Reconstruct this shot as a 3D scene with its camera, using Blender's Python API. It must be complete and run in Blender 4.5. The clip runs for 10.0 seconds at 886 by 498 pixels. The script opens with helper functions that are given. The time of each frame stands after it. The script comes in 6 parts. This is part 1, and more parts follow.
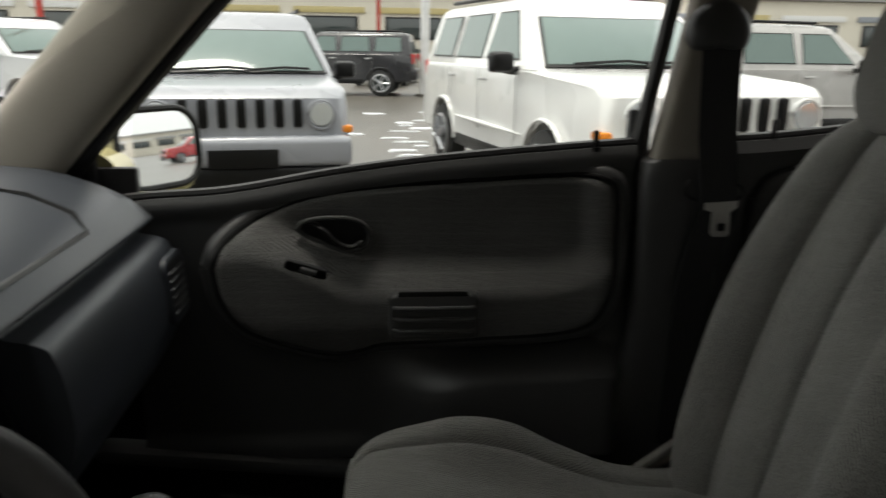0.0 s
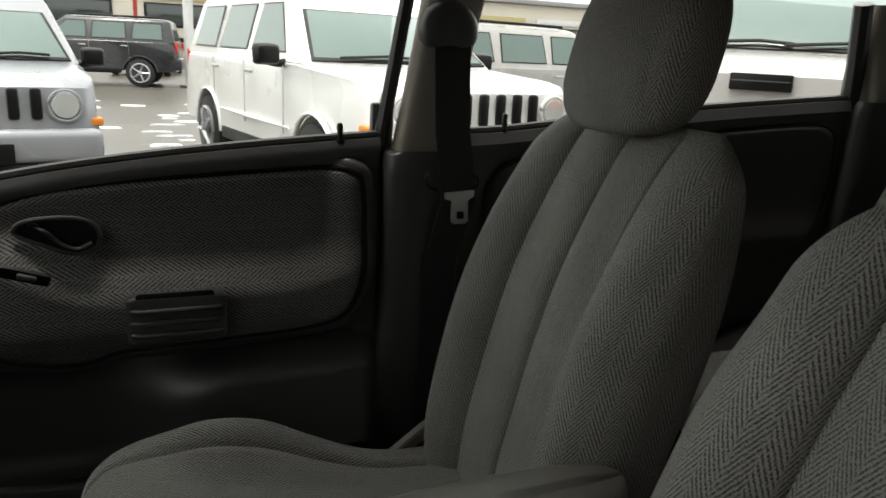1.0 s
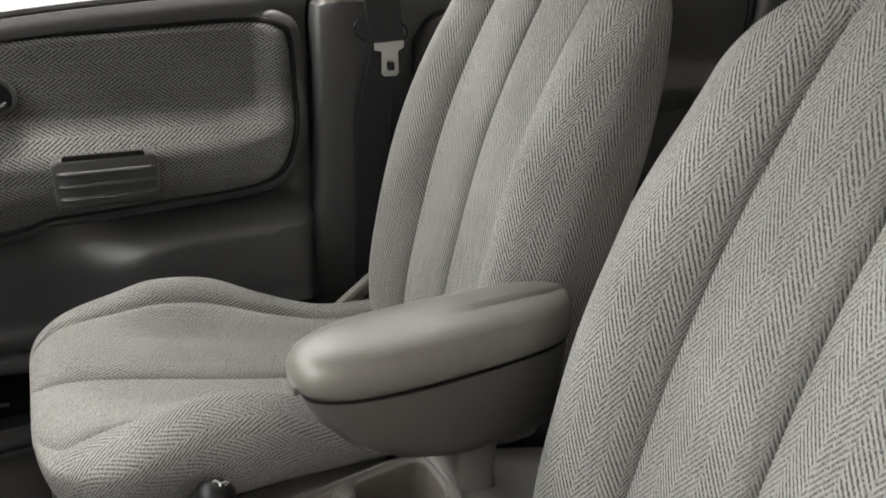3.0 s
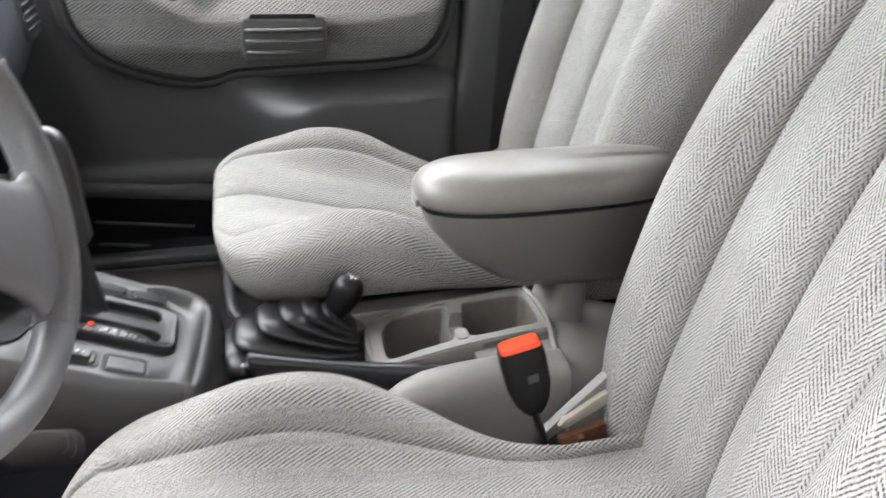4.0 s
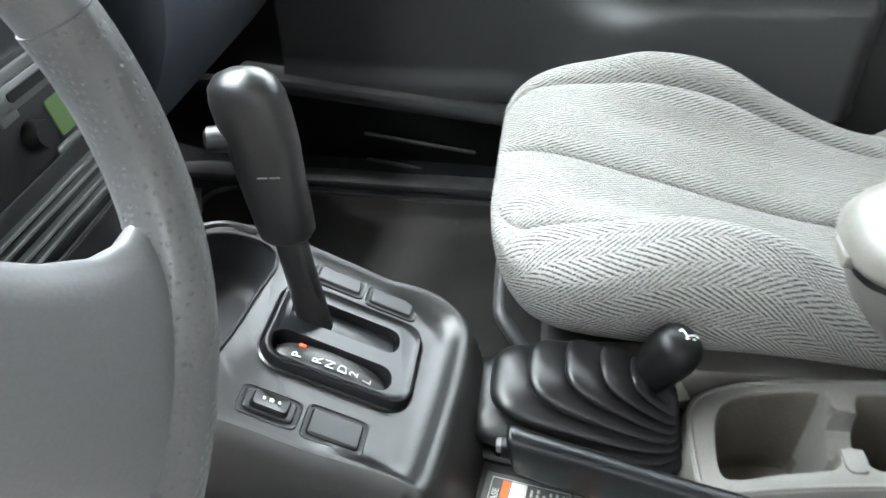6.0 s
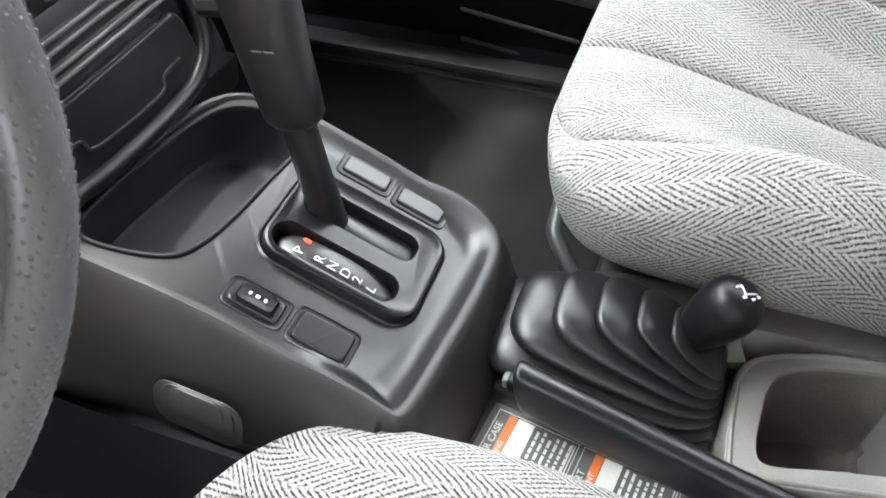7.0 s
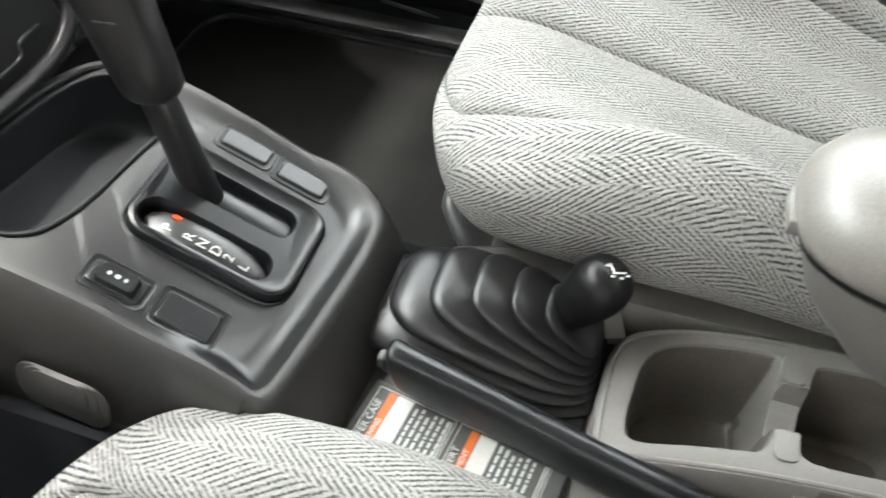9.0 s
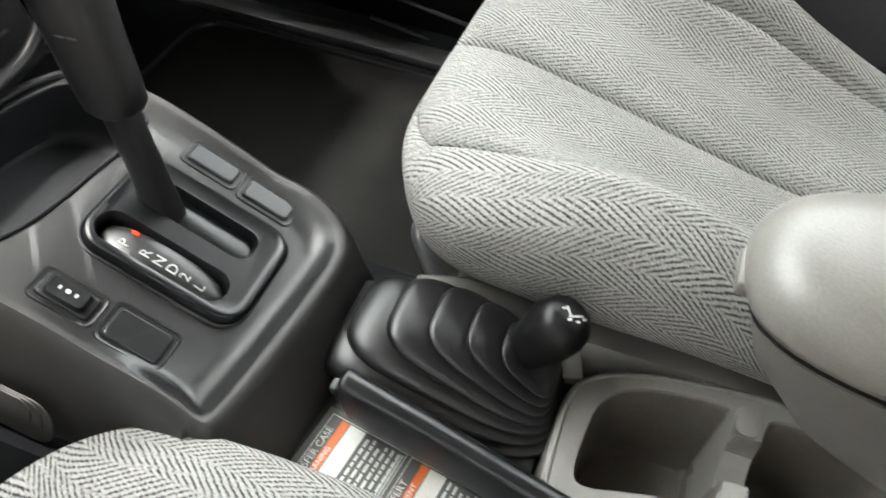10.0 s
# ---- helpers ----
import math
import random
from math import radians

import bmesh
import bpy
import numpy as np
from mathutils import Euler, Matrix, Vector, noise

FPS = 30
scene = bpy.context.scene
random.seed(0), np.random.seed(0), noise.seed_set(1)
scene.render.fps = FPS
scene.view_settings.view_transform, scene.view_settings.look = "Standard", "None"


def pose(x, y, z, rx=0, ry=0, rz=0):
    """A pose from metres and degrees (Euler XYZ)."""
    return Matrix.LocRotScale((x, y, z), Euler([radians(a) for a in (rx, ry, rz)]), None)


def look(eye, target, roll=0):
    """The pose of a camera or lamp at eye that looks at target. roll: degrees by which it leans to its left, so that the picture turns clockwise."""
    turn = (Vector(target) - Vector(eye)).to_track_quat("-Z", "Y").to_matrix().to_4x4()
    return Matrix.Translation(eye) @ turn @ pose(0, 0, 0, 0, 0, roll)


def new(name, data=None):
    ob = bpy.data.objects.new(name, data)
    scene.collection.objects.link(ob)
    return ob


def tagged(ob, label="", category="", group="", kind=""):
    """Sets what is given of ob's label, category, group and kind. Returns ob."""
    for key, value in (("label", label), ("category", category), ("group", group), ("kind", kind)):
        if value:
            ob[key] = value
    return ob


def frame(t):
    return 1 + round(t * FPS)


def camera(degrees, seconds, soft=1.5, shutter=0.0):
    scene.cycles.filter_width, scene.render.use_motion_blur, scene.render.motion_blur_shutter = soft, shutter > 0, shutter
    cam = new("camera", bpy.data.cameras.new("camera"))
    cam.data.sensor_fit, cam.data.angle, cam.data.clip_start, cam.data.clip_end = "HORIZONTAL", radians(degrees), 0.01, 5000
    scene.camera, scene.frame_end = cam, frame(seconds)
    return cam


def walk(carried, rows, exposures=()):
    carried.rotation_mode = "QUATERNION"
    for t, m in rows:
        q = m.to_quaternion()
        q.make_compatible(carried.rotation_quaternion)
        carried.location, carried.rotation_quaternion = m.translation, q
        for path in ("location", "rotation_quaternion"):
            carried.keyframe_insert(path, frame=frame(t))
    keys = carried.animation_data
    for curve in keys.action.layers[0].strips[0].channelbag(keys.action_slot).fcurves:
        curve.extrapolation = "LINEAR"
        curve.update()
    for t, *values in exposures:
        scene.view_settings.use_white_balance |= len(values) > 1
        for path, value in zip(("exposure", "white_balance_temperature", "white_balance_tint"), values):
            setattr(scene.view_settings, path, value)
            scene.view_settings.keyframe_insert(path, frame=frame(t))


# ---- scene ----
cam = camera(61.6, 10.0, 1.5, 0.4)
PATH = [
    (0, (0.094, -0.632, 1.344), (0.255, 1.292, 0.82), 0.9),
    (0.5, (0.127, -0.643, 1.347), (0.652, 1.216, 0.827), 1.7),
    (1, (0.152, -0.65, 1.344), (0.876, 1.14, 0.824), 2.9),
    (1.5, (0.148, -0.651, 1.333), (0.939, 1.09, 0.749), 2.9),
    (2, (0.128, -0.66, 1.321), (0.983, 1.02, 0.655), 2.6),
    (2.2, (0.125, -0.662, 1.317), (0.995, 1.005, 0.635), 2.4),
    (3.3, (0.096, -0.718, 1.242), (0.959, 0.893, 0.43), 1.6),
    (3.5, (0.085, -0.754, 1.237), (0.882, 0.87, 0.383), 1.8),
    (4, (0.092, -0.873, 1.209), (0.582, 0.823, 0.27), 2.6),
    (4.5, (0.088, -0.933, 1.201), (0.377, 0.809, 0.262), 2.5),
    (5, (0.087, -0.862, 1.188), (0.258, 0.837, 0.147), 2.0),
    (5.5, (0.069, -0.612, 1.152), (0.114, 1.023, 0.001), 0.9),
    (5.7, (0.068, -0.534, 1.148), (0.01, 1.082, -0.029), -0.4),
    (6.8, (0.143, -0.357, 1.116), (-0.379, 0.927, -0.326), -2.2),
    (7, (0.149, -0.356, 1.105), (-0.374, 0.903, -0.358), -3.2),
    (7.5, (0.166, -0.353, 1.095), (-0.329, 0.884, -0.397), -3.4),
    (8, (0.17, -0.351, 1.093), (-0.285, 0.888, -0.41), -2.5),
    (8.5, (0.173, -0.35, 1.093), (-0.261, 0.888, -0.417), -2.1),
    (9, (0.209, -0.317, 1.106), (-0.192, 0.899, -0.431), 0.1),
    (9.5, (0.242, -0.295, 1.108), (-0.038, 0.927, -0.45), 5.8),
    (10, (0.226, -0.294, 1.115), (-0.158, 0.95, -0.403), 4.3),
]
walk(cam, [(t, look(eye, target, roll)) for t, eye, target, roll in PATH],
     exposures=[(0.0, 1.15, 6900, 9), (1.0, 1.52, 6900, 9), (1.5, 1.97, 6900, 9), (2.0, 2.77, 6900, 10), (2.2, 3.0, 6900, 10), (3.3, 4.2, 6800, 15), (3.6, 4.55, 6600, 15), (4.5, 4.88, 6350, 13), (5.2, 4.95, 6150, 9), (5.7, 5.08, 6100, 7), (6.8, 5.05, 6250, 8), (9.0, 4.95, 6500, 9), (10.0, 4.65, 6550, 9)])

# ---- light ----
GROUND = 0.05
world = bpy.data.worlds.new("overcast_sky")
scene.world = world
world.use_nodes = True
wn, wl = world.node_tree.nodes, world.node_tree.links
sky = wn.new("ShaderNodeTexSky")
sky.sky_type, sky.sun_disc = "NISHITA", False
sky.sun_elevation, sky.sun_rotation = radians(80), radians(280)
sky.air_density, sky.dust_density, sky.ozone_density = 1.0, 6.0, 1.0
soft_sky = wn.new("ShaderNodeHueSaturation")
soft_sky.inputs["Saturation"].default_value = 0.22
wl.new(sky.outputs[0], soft_sky.inputs["Color"])
cloud = wn.new("ShaderNodeMix")
cloud.data_type = "RGBA"
cloud.inputs["Factor"].default_value = 0.62
cloud.inputs["B"].default_value = (7.6, 7.7, 7.8, 1)
wl.new(soft_sky.outputs[0], cloud.inputs["A"])
wl.new(cloud.outputs["Result"], wn["Background"].inputs["Color"])
wn["Background"].inputs["Strength"].default_value = 0.15
sun_data = bpy.data.lights.new("sun", "SUN")
sun_data.energy, sun_data.angle, sun_data.color = 1.2, radians(18), (1.0, 0.97, 0.92)
sun = new("sun", sun_data)
sun.matrix_world = look((0, 0, 0), (0.10, -0.02, -0.99))


# ---- materials ----
def mat(name, col, rough=0.6, metal=0.0, vary=0.12, scale=60.0, bump=0.15, fine=600.0, spec=0.5, coat=0.0, blotch=6.0):
    """Plain surface with fine grain, blotches of wear and a little relief."""
    m = bpy.data.materials.new(name)
    m.use_nodes = True
    n, l = m.node_tree.nodes, m.node_tree.links
    b = n["Principled BSDF"]
    co = n.new("ShaderNodeTexCoord")
    big = n.new("ShaderNodeTexNoise")
    big.inputs["Scale"].default_value = blotch
    big.inputs["Detail"].default_value = 6
    small = n.new("ShaderNodeTexNoise")
    small.inputs["Scale"].default_value = fine
    small.inputs["Detail"].default_value = 3
    l.new(co.outputs["Object"], big.inputs["Vector"])
    l.new(co.outputs["Object"], small.inputs["Vector"])
    mid = n.new("ShaderNodeMath")
    mid.operation = "ADD"
    l.new(big.outputs["Fac"], mid.inputs[0])
    l.new(small.outputs["Fac"], mid.inputs[1])
    ramp = n.new("ShaderNodeMapRange")
    ramp.inputs["From Min"].default_value, ramp.inputs["From Max"].default_value = 0.6, 1.4
    l.new(mid.outputs[0], ramp.inputs["Value"])
    mix = n.new("ShaderNodeMix")
    mix.data_type = "RGBA"
    mix.inputs["A"].default_value = (*[max(0.0, c * (1 - vary)) for c in col], 1)
    mix.inputs["B"].default_value = (*[min(1.0, c * (1 + vary)) for c in col], 1)
    l.new(ramp.outputs[0], mix.inputs["Factor"])
    l.new(mix.outputs["Result"], b.inputs["Base Color"])
    rr = n.new("ShaderNodeMapRange")
    rr.inputs["To Min"].default_value, rr.inputs["To Max"].default_value = max(0.02, rough - 0.08), min(1.0, rough + 0.08)
    l.new(big.outputs["Fac"], rr.inputs["Value"])
    l.new(rr.outputs[0], b.inputs["Roughness"])
    b.inputs["Metallic"].default_value = metal
    b.inputs["Specular IOR Level"].default_value = spec
    b.inputs["Coat Weight"].default_value = coat
    b.inputs["Coat Roughness"].default_value = 0.08
    if bump:
        bp = n.new("ShaderNodeBump")
        bp.inputs["Strength"].default_value = bump
        bp.inputs["Distance"].default_value = 0.0006
        l.new(small.outputs["Fac"], bp.inputs["Height"])
        l.new(bp.outputs[0], b.inputs["Normal"])
    return m


def weave(name, light, dark, period, pitch, steep, share, bump=0.6):
    """Herringbone cloth on the UV map, which is in metres: u across the columns, v along them."""
    m = bpy.data.materials.new(name)
    m.use_nodes = True
    n, l = m.node_tree.nodes, m.node_tree.links
    b = n["Principled BSDF"]
    uv = n.new("ShaderNodeTexCoord")
    wob = n.new("ShaderNodeTexNoise")
    wob.inputs["Scale"].default_value = 900.0
    wob.inputs["Detail"].default_value = 2
    l.new(uv.outputs["UV"], wob.inputs["Vector"])
    sep = n.new("ShaderNodeSeparateXYZ")
    l.new(uv.outputs["UV"], sep.inputs[0])

    def op(kind, a, c, d=None):
        q = n.new("ShaderNodeMath")
        q.operation = kind
        for k, v in enumerate((a, c, d)):
            if v is None:
                continue
            if isinstance(v, (int, float)):
                q.inputs[k].default_value = v
            else:
                l.new(v, q.inputs[k])
        return q.outputs[0]

    jitter = op("MULTIPLY", op("SUBTRACT", wob.outputs["Fac"], 0.5), pitch * 0.9)
    tri = op("PINGPONG", op("ADD", sep.outputs["X"], 10.0), period / 2)
    column = op("FLOOR", op("DIVIDE", op("ADD", sep.outputs["X"], 10.0), period / 2), 0.0)
    shift = op("MULTIPLY", op("MODULO", column, 2.0), pitch * 0.5)
    run = op("ADD", op("MULTIPLY", tri, steep), op("ADD", op("ADD", sep.outputs["Y"], shift), jitter))
    ragged = n.new("ShaderNodeTexNoise")
    ragged.inputs["Scale"].default_value = 460.0
    ragged.inputs["Detail"].default_value = 2
    l.new(uv.outputs["UV"], ragged.inputs["Vector"])
    saw = op("PINGPONG", op("ADD", run, 20.0), pitch / 2)
    # each stroke is a row of stitches, not a clean line
    stitch = op("DIVIDE", op("PINGPONG", op("ADD", op("SUBTRACT", sep.outputs["X"], op("MULTIPLY", sep.outputs["Y"], 0.35)), 10.0), pitch * 0.20), pitch * 0.20)
    rough = op("ADD", op("MULTIPLY", op("SUBTRACT", ragged.outputs["Fac"], 0.5), 1.7), op("MULTIPLY", op("SUBTRACT", stitch, 0.5), 0.34))
    line = op("ADD", op("DIVIDE", saw, pitch / 2), rough)
    edge = n.new("ShaderNodeMapRange")
    edge.interpolation_type = "SMOOTHSTEP"
    edge.inputs["From Min"].default_value, edge.inputs["From Max"].default_value = share - 0.22, share + 0.22
    l.new(line, edge.inputs["Value"])
    # the dashes stop short of the column's edge
    border = op("MINIMUM", tri, op("SUBTRACT", period / 2, tri))
    stop = n.new("ShaderNodeMapRange")
    stop.inputs["From Min"].default_value, stop.inputs["From Max"].default_value = 0.0002, 0.0012
    stop.inputs["To Min"].default_value, stop.inputs["To Max"].default_value = 0.6, 0.0
    l.new(border, stop.inputs["Value"])
    yarn = n.new("ShaderNodeTexNoise")
    yarn.inputs["Scale"].default_value = 420.0
    yarn.inputs["Detail"].default_value = 4
    l.new(uv.outputs["UV"], yarn.inputs["Vector"])
    big = n.new("ShaderNodeTexNoise")
    big.inputs["Scale"].default_value = 7.0
    big.inputs["Detail"].default_value = 4
    l.new(uv.outputs["UV"], big.inputs["Vector"])
    wear = n.new("ShaderNodeMapRange")
    wear.inputs["From Min"].default_value, wear.inputs["From Max"].default_value = 0.3, 0.7
    wear.inputs["To Min"].default_value, wear.inputs["To Max"].default_value = 0.86, 1.08
    l.new(big.outputs["Fac"], wear.inputs["Value"])
    fuzz = n.new("ShaderNodeMapRange")
    fuzz.inputs["From Min"].default_value, fuzz.inputs["From Max"].default_value = 0.3, 0.7
    fuzz.inputs["To Min"].default_value, fuzz.inputs["To Max"].default_value = 0.8, 1.15
    l.new(yarn.outputs["Fac"], fuzz.inputs["Value"])
    mix = n.new("ShaderNodeMix")
    mix.data_type = "RGBA"
    mix.inputs["A"].default_value, mix.inputs["B"].default_value = (*dark, 1), (*light, 1)
    thread = op("MAXIMUM", edge.outputs[0], stop.outputs[0])
    l.new(thread, mix.inputs["Factor"])
    sc = n.new("ShaderNodeVectorMath")
    sc.operation = "SCALE"
    l.new(mix.outputs["Result"], sc.inputs[0])
    l.new(op("MULTIPLY", wear.outputs[0], fuzz.outputs[0]), sc.inputs["Scale"])
    l.new(sc.outputs[0], b.inputs["Base Color"])
    b.inputs["Roughness"].default_value = 0.95
    b.inputs["Specular IOR Level"].default_value = 0.15
    b.inputs["Sheen Weight"].default_value = 0.06
    b.inputs["Sheen Roughness"].default_value = 0.5
    bp = n.new("ShaderNodeBump")
    bp.inputs["Strength"].default_value = bump
    bp.inputs["Distance"].default_value = 0.0012
    l.new(op("ADD", op("ADD", thread, op("MULTIPLY", stitch, 0.35)), op("MULTIPLY", yarn.outputs["Fac"], 0.6)), bp.inputs["Height"])
    l.new(bp.outputs[0], b.inputs["Normal"])
    return m


def glass(name, tint=(1, 1, 1), gloss=0.6):
    """A thin pane: clear, with a mirror gloss by Fresnel."""
    m = bpy.data.materials.new(name)
    m.use_nodes = True
    n, l = m.node_tree.nodes, m.node_tree.links
    n.remove(n["Principled BSDF"])
    tr, gl, mx, fr = (n.new("ShaderNode" + k) for k in ("BsdfTransparent", "BsdfGlossy", "MixShader", "Fresnel"))
    tr.inputs["Color"].default_value = (*tint, 1)
    gl.inputs["Roughness"].default_value = 0.02
    fr.inputs["IOR"].default_value = 1.0 + gloss * 0.5
    l.new(fr.outputs[0], mx.inputs[0])
    l.new(tr.outputs[0], mx.inputs[1])
    l.new(gl.outputs[0], mx.inputs[2])
    l.new(mx.outputs[0], n["Material Output"].inputs["Surface"])
    return m


def glow(name, col, strength):
    m = mat(name, col, 0.4)
    b = m.node_tree.nodes["Principled BSDF"]
    b.inputs["Emission Color"].default_value = (*col, 1)
    b.inputs["Emission Strength"].default_value = strength
    return m


CLOTH = weave("bolster_herringbone", (0.375, 0.368, 0.350), (0.055, 0.055, 0.056), 0.047, 0.0090, 1.7, 0.34, 0.8)
CLOTH_FINE = weave("centre_herringbone", (0.355, 0.349, 0.333), (0.078, 0.077, 0.076), 0.045, 0.0080, 1.7, 0.36, 0.7)
DOOR_CLOTH = weave("door_herringbone", (0.21, 0.21, 0.204), (0.026, 0.026, 0.027), 0.046, 0.0092, 1.5, 0.40, 0.7)
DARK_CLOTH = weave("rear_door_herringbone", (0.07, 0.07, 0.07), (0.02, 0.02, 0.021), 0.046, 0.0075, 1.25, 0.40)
BLACK = mat("black_plastic", (0.005, 0.005, 0.0053), 0.37, bump=0.2, spec=0.27)
TRAY = mat("matt_tray_plastic", (0.010, 0.011, 0.013), 0.62, bump=0.3, spec=0.3)
PANEL = mat("charcoal_console_plastic", (0.008, 0.0086, 0.0098), 0.30, bump=0.12, spec=0.42)
CONSOLE = mat("dark_grey_console_plastic", (0.0105, 0.0106, 0.0110), 0.31, bump=0.25, spec=0.5, fine=900.0)
SHADED_WELL = mat("dusty_brown_shaded_well", (0.100, 0.090, 0.077), 0.5, vary=0.35, bump=0.25, blotch=22.0)
FLANK = mat("warm_grey_console_plastic", (0.0200, 0.0195, 0.0188), 0.46, bump=0.25, fine=900.0)
DARK = mat("dark_grey_trim", (0.051, 0.052, 0.053), 0.38, bump=0.2)
DASH = mat("slate_dash_plastic", (0.030, 0.035, 0.043), 0.45, bump=0.25)
GREIGE = mat("warm_grey_plastic", (0.165, 0.159, 0.147), 0.42, bump=0.2)
VINYL = mat("grey_vinyl", (0.085, 0.088, 0.086), 0.38, bump=0.2)
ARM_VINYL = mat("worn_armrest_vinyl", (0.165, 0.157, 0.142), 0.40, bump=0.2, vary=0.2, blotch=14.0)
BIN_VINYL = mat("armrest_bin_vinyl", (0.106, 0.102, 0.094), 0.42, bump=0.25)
PILLAR = mat("beige_grey_trim", (0.30, 0.275, 0.235), 0.6, bump=0.25)
RUBBER = mat("black_rubber", (0.0115, 0.0115, 0.0122), 0.35, vary=0.3, bump=0.25, blotch=30.0)
SCALE = mat("glossy_grey_strip", (0.022, 0.022, 0.022), 0.34, vary=0.4, bump=0.0, blotch=55.0)
LABEL_GREY = mat("plate_grey", (0.085, 0.087, 0.085), 0.5, bump=0.0)


def pebbled(m, scale, strength):
    """Gives a material the pebbled relief of stamped leather."""
    n, l = m.node_tree.nodes, m.node_tree.links
    co, vo, bp = (n.new("ShaderNode" + k) for k in ("TexCoord", "TexVoronoi", "Bump"))
    vo.inputs["Scale"].default_value = scale
    l.new(co.outputs["Object"], vo.inputs["Vector"])
    bp.inputs["Strength"].default_value, bp.inputs["Distance"].default_value = strength, 0.0012
    vo.inputs["Randomness"].default_value = 0.25
    dot = n.new("ShaderNodeMapRange")
    dot.interpolation_type = "SMOOTHSTEP"
    dot.inputs["From Min"].default_value, dot.inputs["From Max"].default_value = 0.12, 0.36
    l.new(vo.outputs["Distance"], dot.inputs["Value"])
    l.new(dot.outputs[0], bp.inputs["Height"])
    l.new(bp.outputs[0], n["Principled BSDF"].inputs["Normal"])
    return m


LEATHER = mat("grey_leather", (0.088, 0.089, 0.090), 0.36, bump=0.6, fine=380.0)
pebbled(LEATHER, 250.0, 0.45)
PULL = mat("dark_grey_moulding", (0.05, 0.051, 0.05), 0.42, bump=0.2)
HUB = mat("grey_soft_plastic", (0.098, 0.099, 0.102), 0.42, bump=0.2)
MAT_PILE = mat("floor_mat_pile", (0.018, 0.0178, 0.0172), 0.95, vary=0.5, bump=1.0, fine=900.0, spec=0.12)
CARPET = mat("dark_carpet", (0.0125, 0.0135, 0.0155), 0.95, vary=0.5, bump=1.0, fine=900.0, spec=0.12)
STEEL = mat("bright_steel", (0.55, 0.54, 0.52), 0.3, 1.0, bump=0.05)
WHITE = mat("white_print", (0.58, 0.58, 0.56), 0.5, bump=0.0)
ORANGE = mat("orange_print", (0.62, 0.13, 0.02), 0.5, bump=0.0)
RED = mat("red_button", (0.75, 0.06, 0.02), 0.4, bump=0.0)
WEBBING = mat("black_webbing", (0.02, 0.02, 0.022), 0.8, bump=0.6, fine=900.0)
PANE = glass("window_glass", (0.70, 0.725, 0.71))
LCD = glow("green_display", (0.05, 0.085, 0.028), 0.01)
LAMP_RED = glow("red_marker", (0.75, 0.05, 0.01), 0.05)


# ---- mesh helpers ----
def ease(a, b, x):
    t = min(1.0, max(0.0, (x - a) / (b - a)))
    return t * t * (3 - 2 * t)


def lerp_table(table, x):
    """Value at x on a smooth line through (x, value) rows."""
    if x <= table[0][0]:
        return table[0][1]
    n = len(table)

    def slope(i):
        a, b = table[max(i - 1, 0)], table[min(i + 1, n - 1)]
        return (b[1] - a[1]) / (b[0] - a[0])
    for i in range(n - 1):
        (xa, a), (xb, b) = table[i], table[i + 1]
        if x <= xb:
            h = xb - xa
            t = (x - xa) / h
            return a * (1 + 2 * t) * (1 - t) ** 2 + h * slope(i) * t * (1 - t) ** 2 + b * t * t * (3 - 2 * t) + h * slope(i + 1) * t * t * (t - 1)
    return table[-1][1]


def thing(name, at, label, category, group="", kind=""):
    ob = new(name)
    ob.location = at
    ob.empty_display_size = 0.05
    return tagged(ob, label, category, group, kind)


def part(name, bm, material, parent=None, label="", smooth=True, sharp=40):
    """Links a bmesh, in world coordinates, as one mesh object under a thing or a part."""
    me = bpy.data.meshes.new(name)
    if smooth:
        for fc in bm.faces:
            fc.smooth = True
        for e in bm.edges:
            if len(e.link_faces) == 2 and e.calc_face_angle(0) > radians(sharp):
                e.smooth = False
    bm.to_mesh(me)
    bm.free()
    for m in material if isinstance(material, (list, tuple)) else [material]:
        me.materials.append(m)
    ob = new(name, me)
    if parent:
        ob.parent = parent
        ob.matrix_parent_inverse = Matrix.Translation(parent.location).inverted()
    if label:
        ob["label"] = label
    return ob


def loft(rings, cap=True, bm=None, closed=True):
    bm = bm or bmesh.new()
    vs = [[bm.verts.new(p) for p in r] for r in rings]
    k = len(vs[0])
    for a, b in zip(vs, vs[1:]):
        for i in range(k if closed else k - 1):
            j = (i + 1) % k
            bm.faces.new((a[i], a[j], b[j], b[i]))
    if cap and closed:
        bm.faces.new(vs[0][::-1])
        bm.faces.new(vs[-1])
    bmesh.ops.recalc_face_normals(bm, faces=bm.faces[:])
    return bm


def hoop(e, upper=70, lower=40):
    """Points (across, up) of a rounded hoop, from the top middle round: evenly spread over the upper side."""
    out = [math.sin(math.pi / 2 * j / upper) for j in range(upper)]
    top = [(c, (1 - c ** e) ** (1 / e)) for c in out]
    low = [sq(-math.pi * j / lower, e) for j in range(lower + 1)]
    return top + low + [(-c, s) for c, s in reversed(top[1:])]


def sq(a, e):
    """A point of a superellipse of exponent e at the angle a."""
    c, s = math.cos(a), math.sin(a)
    return math.copysign(abs(c) ** (2 / e), c), math.copysign(abs(s) ** (2 / e), s)


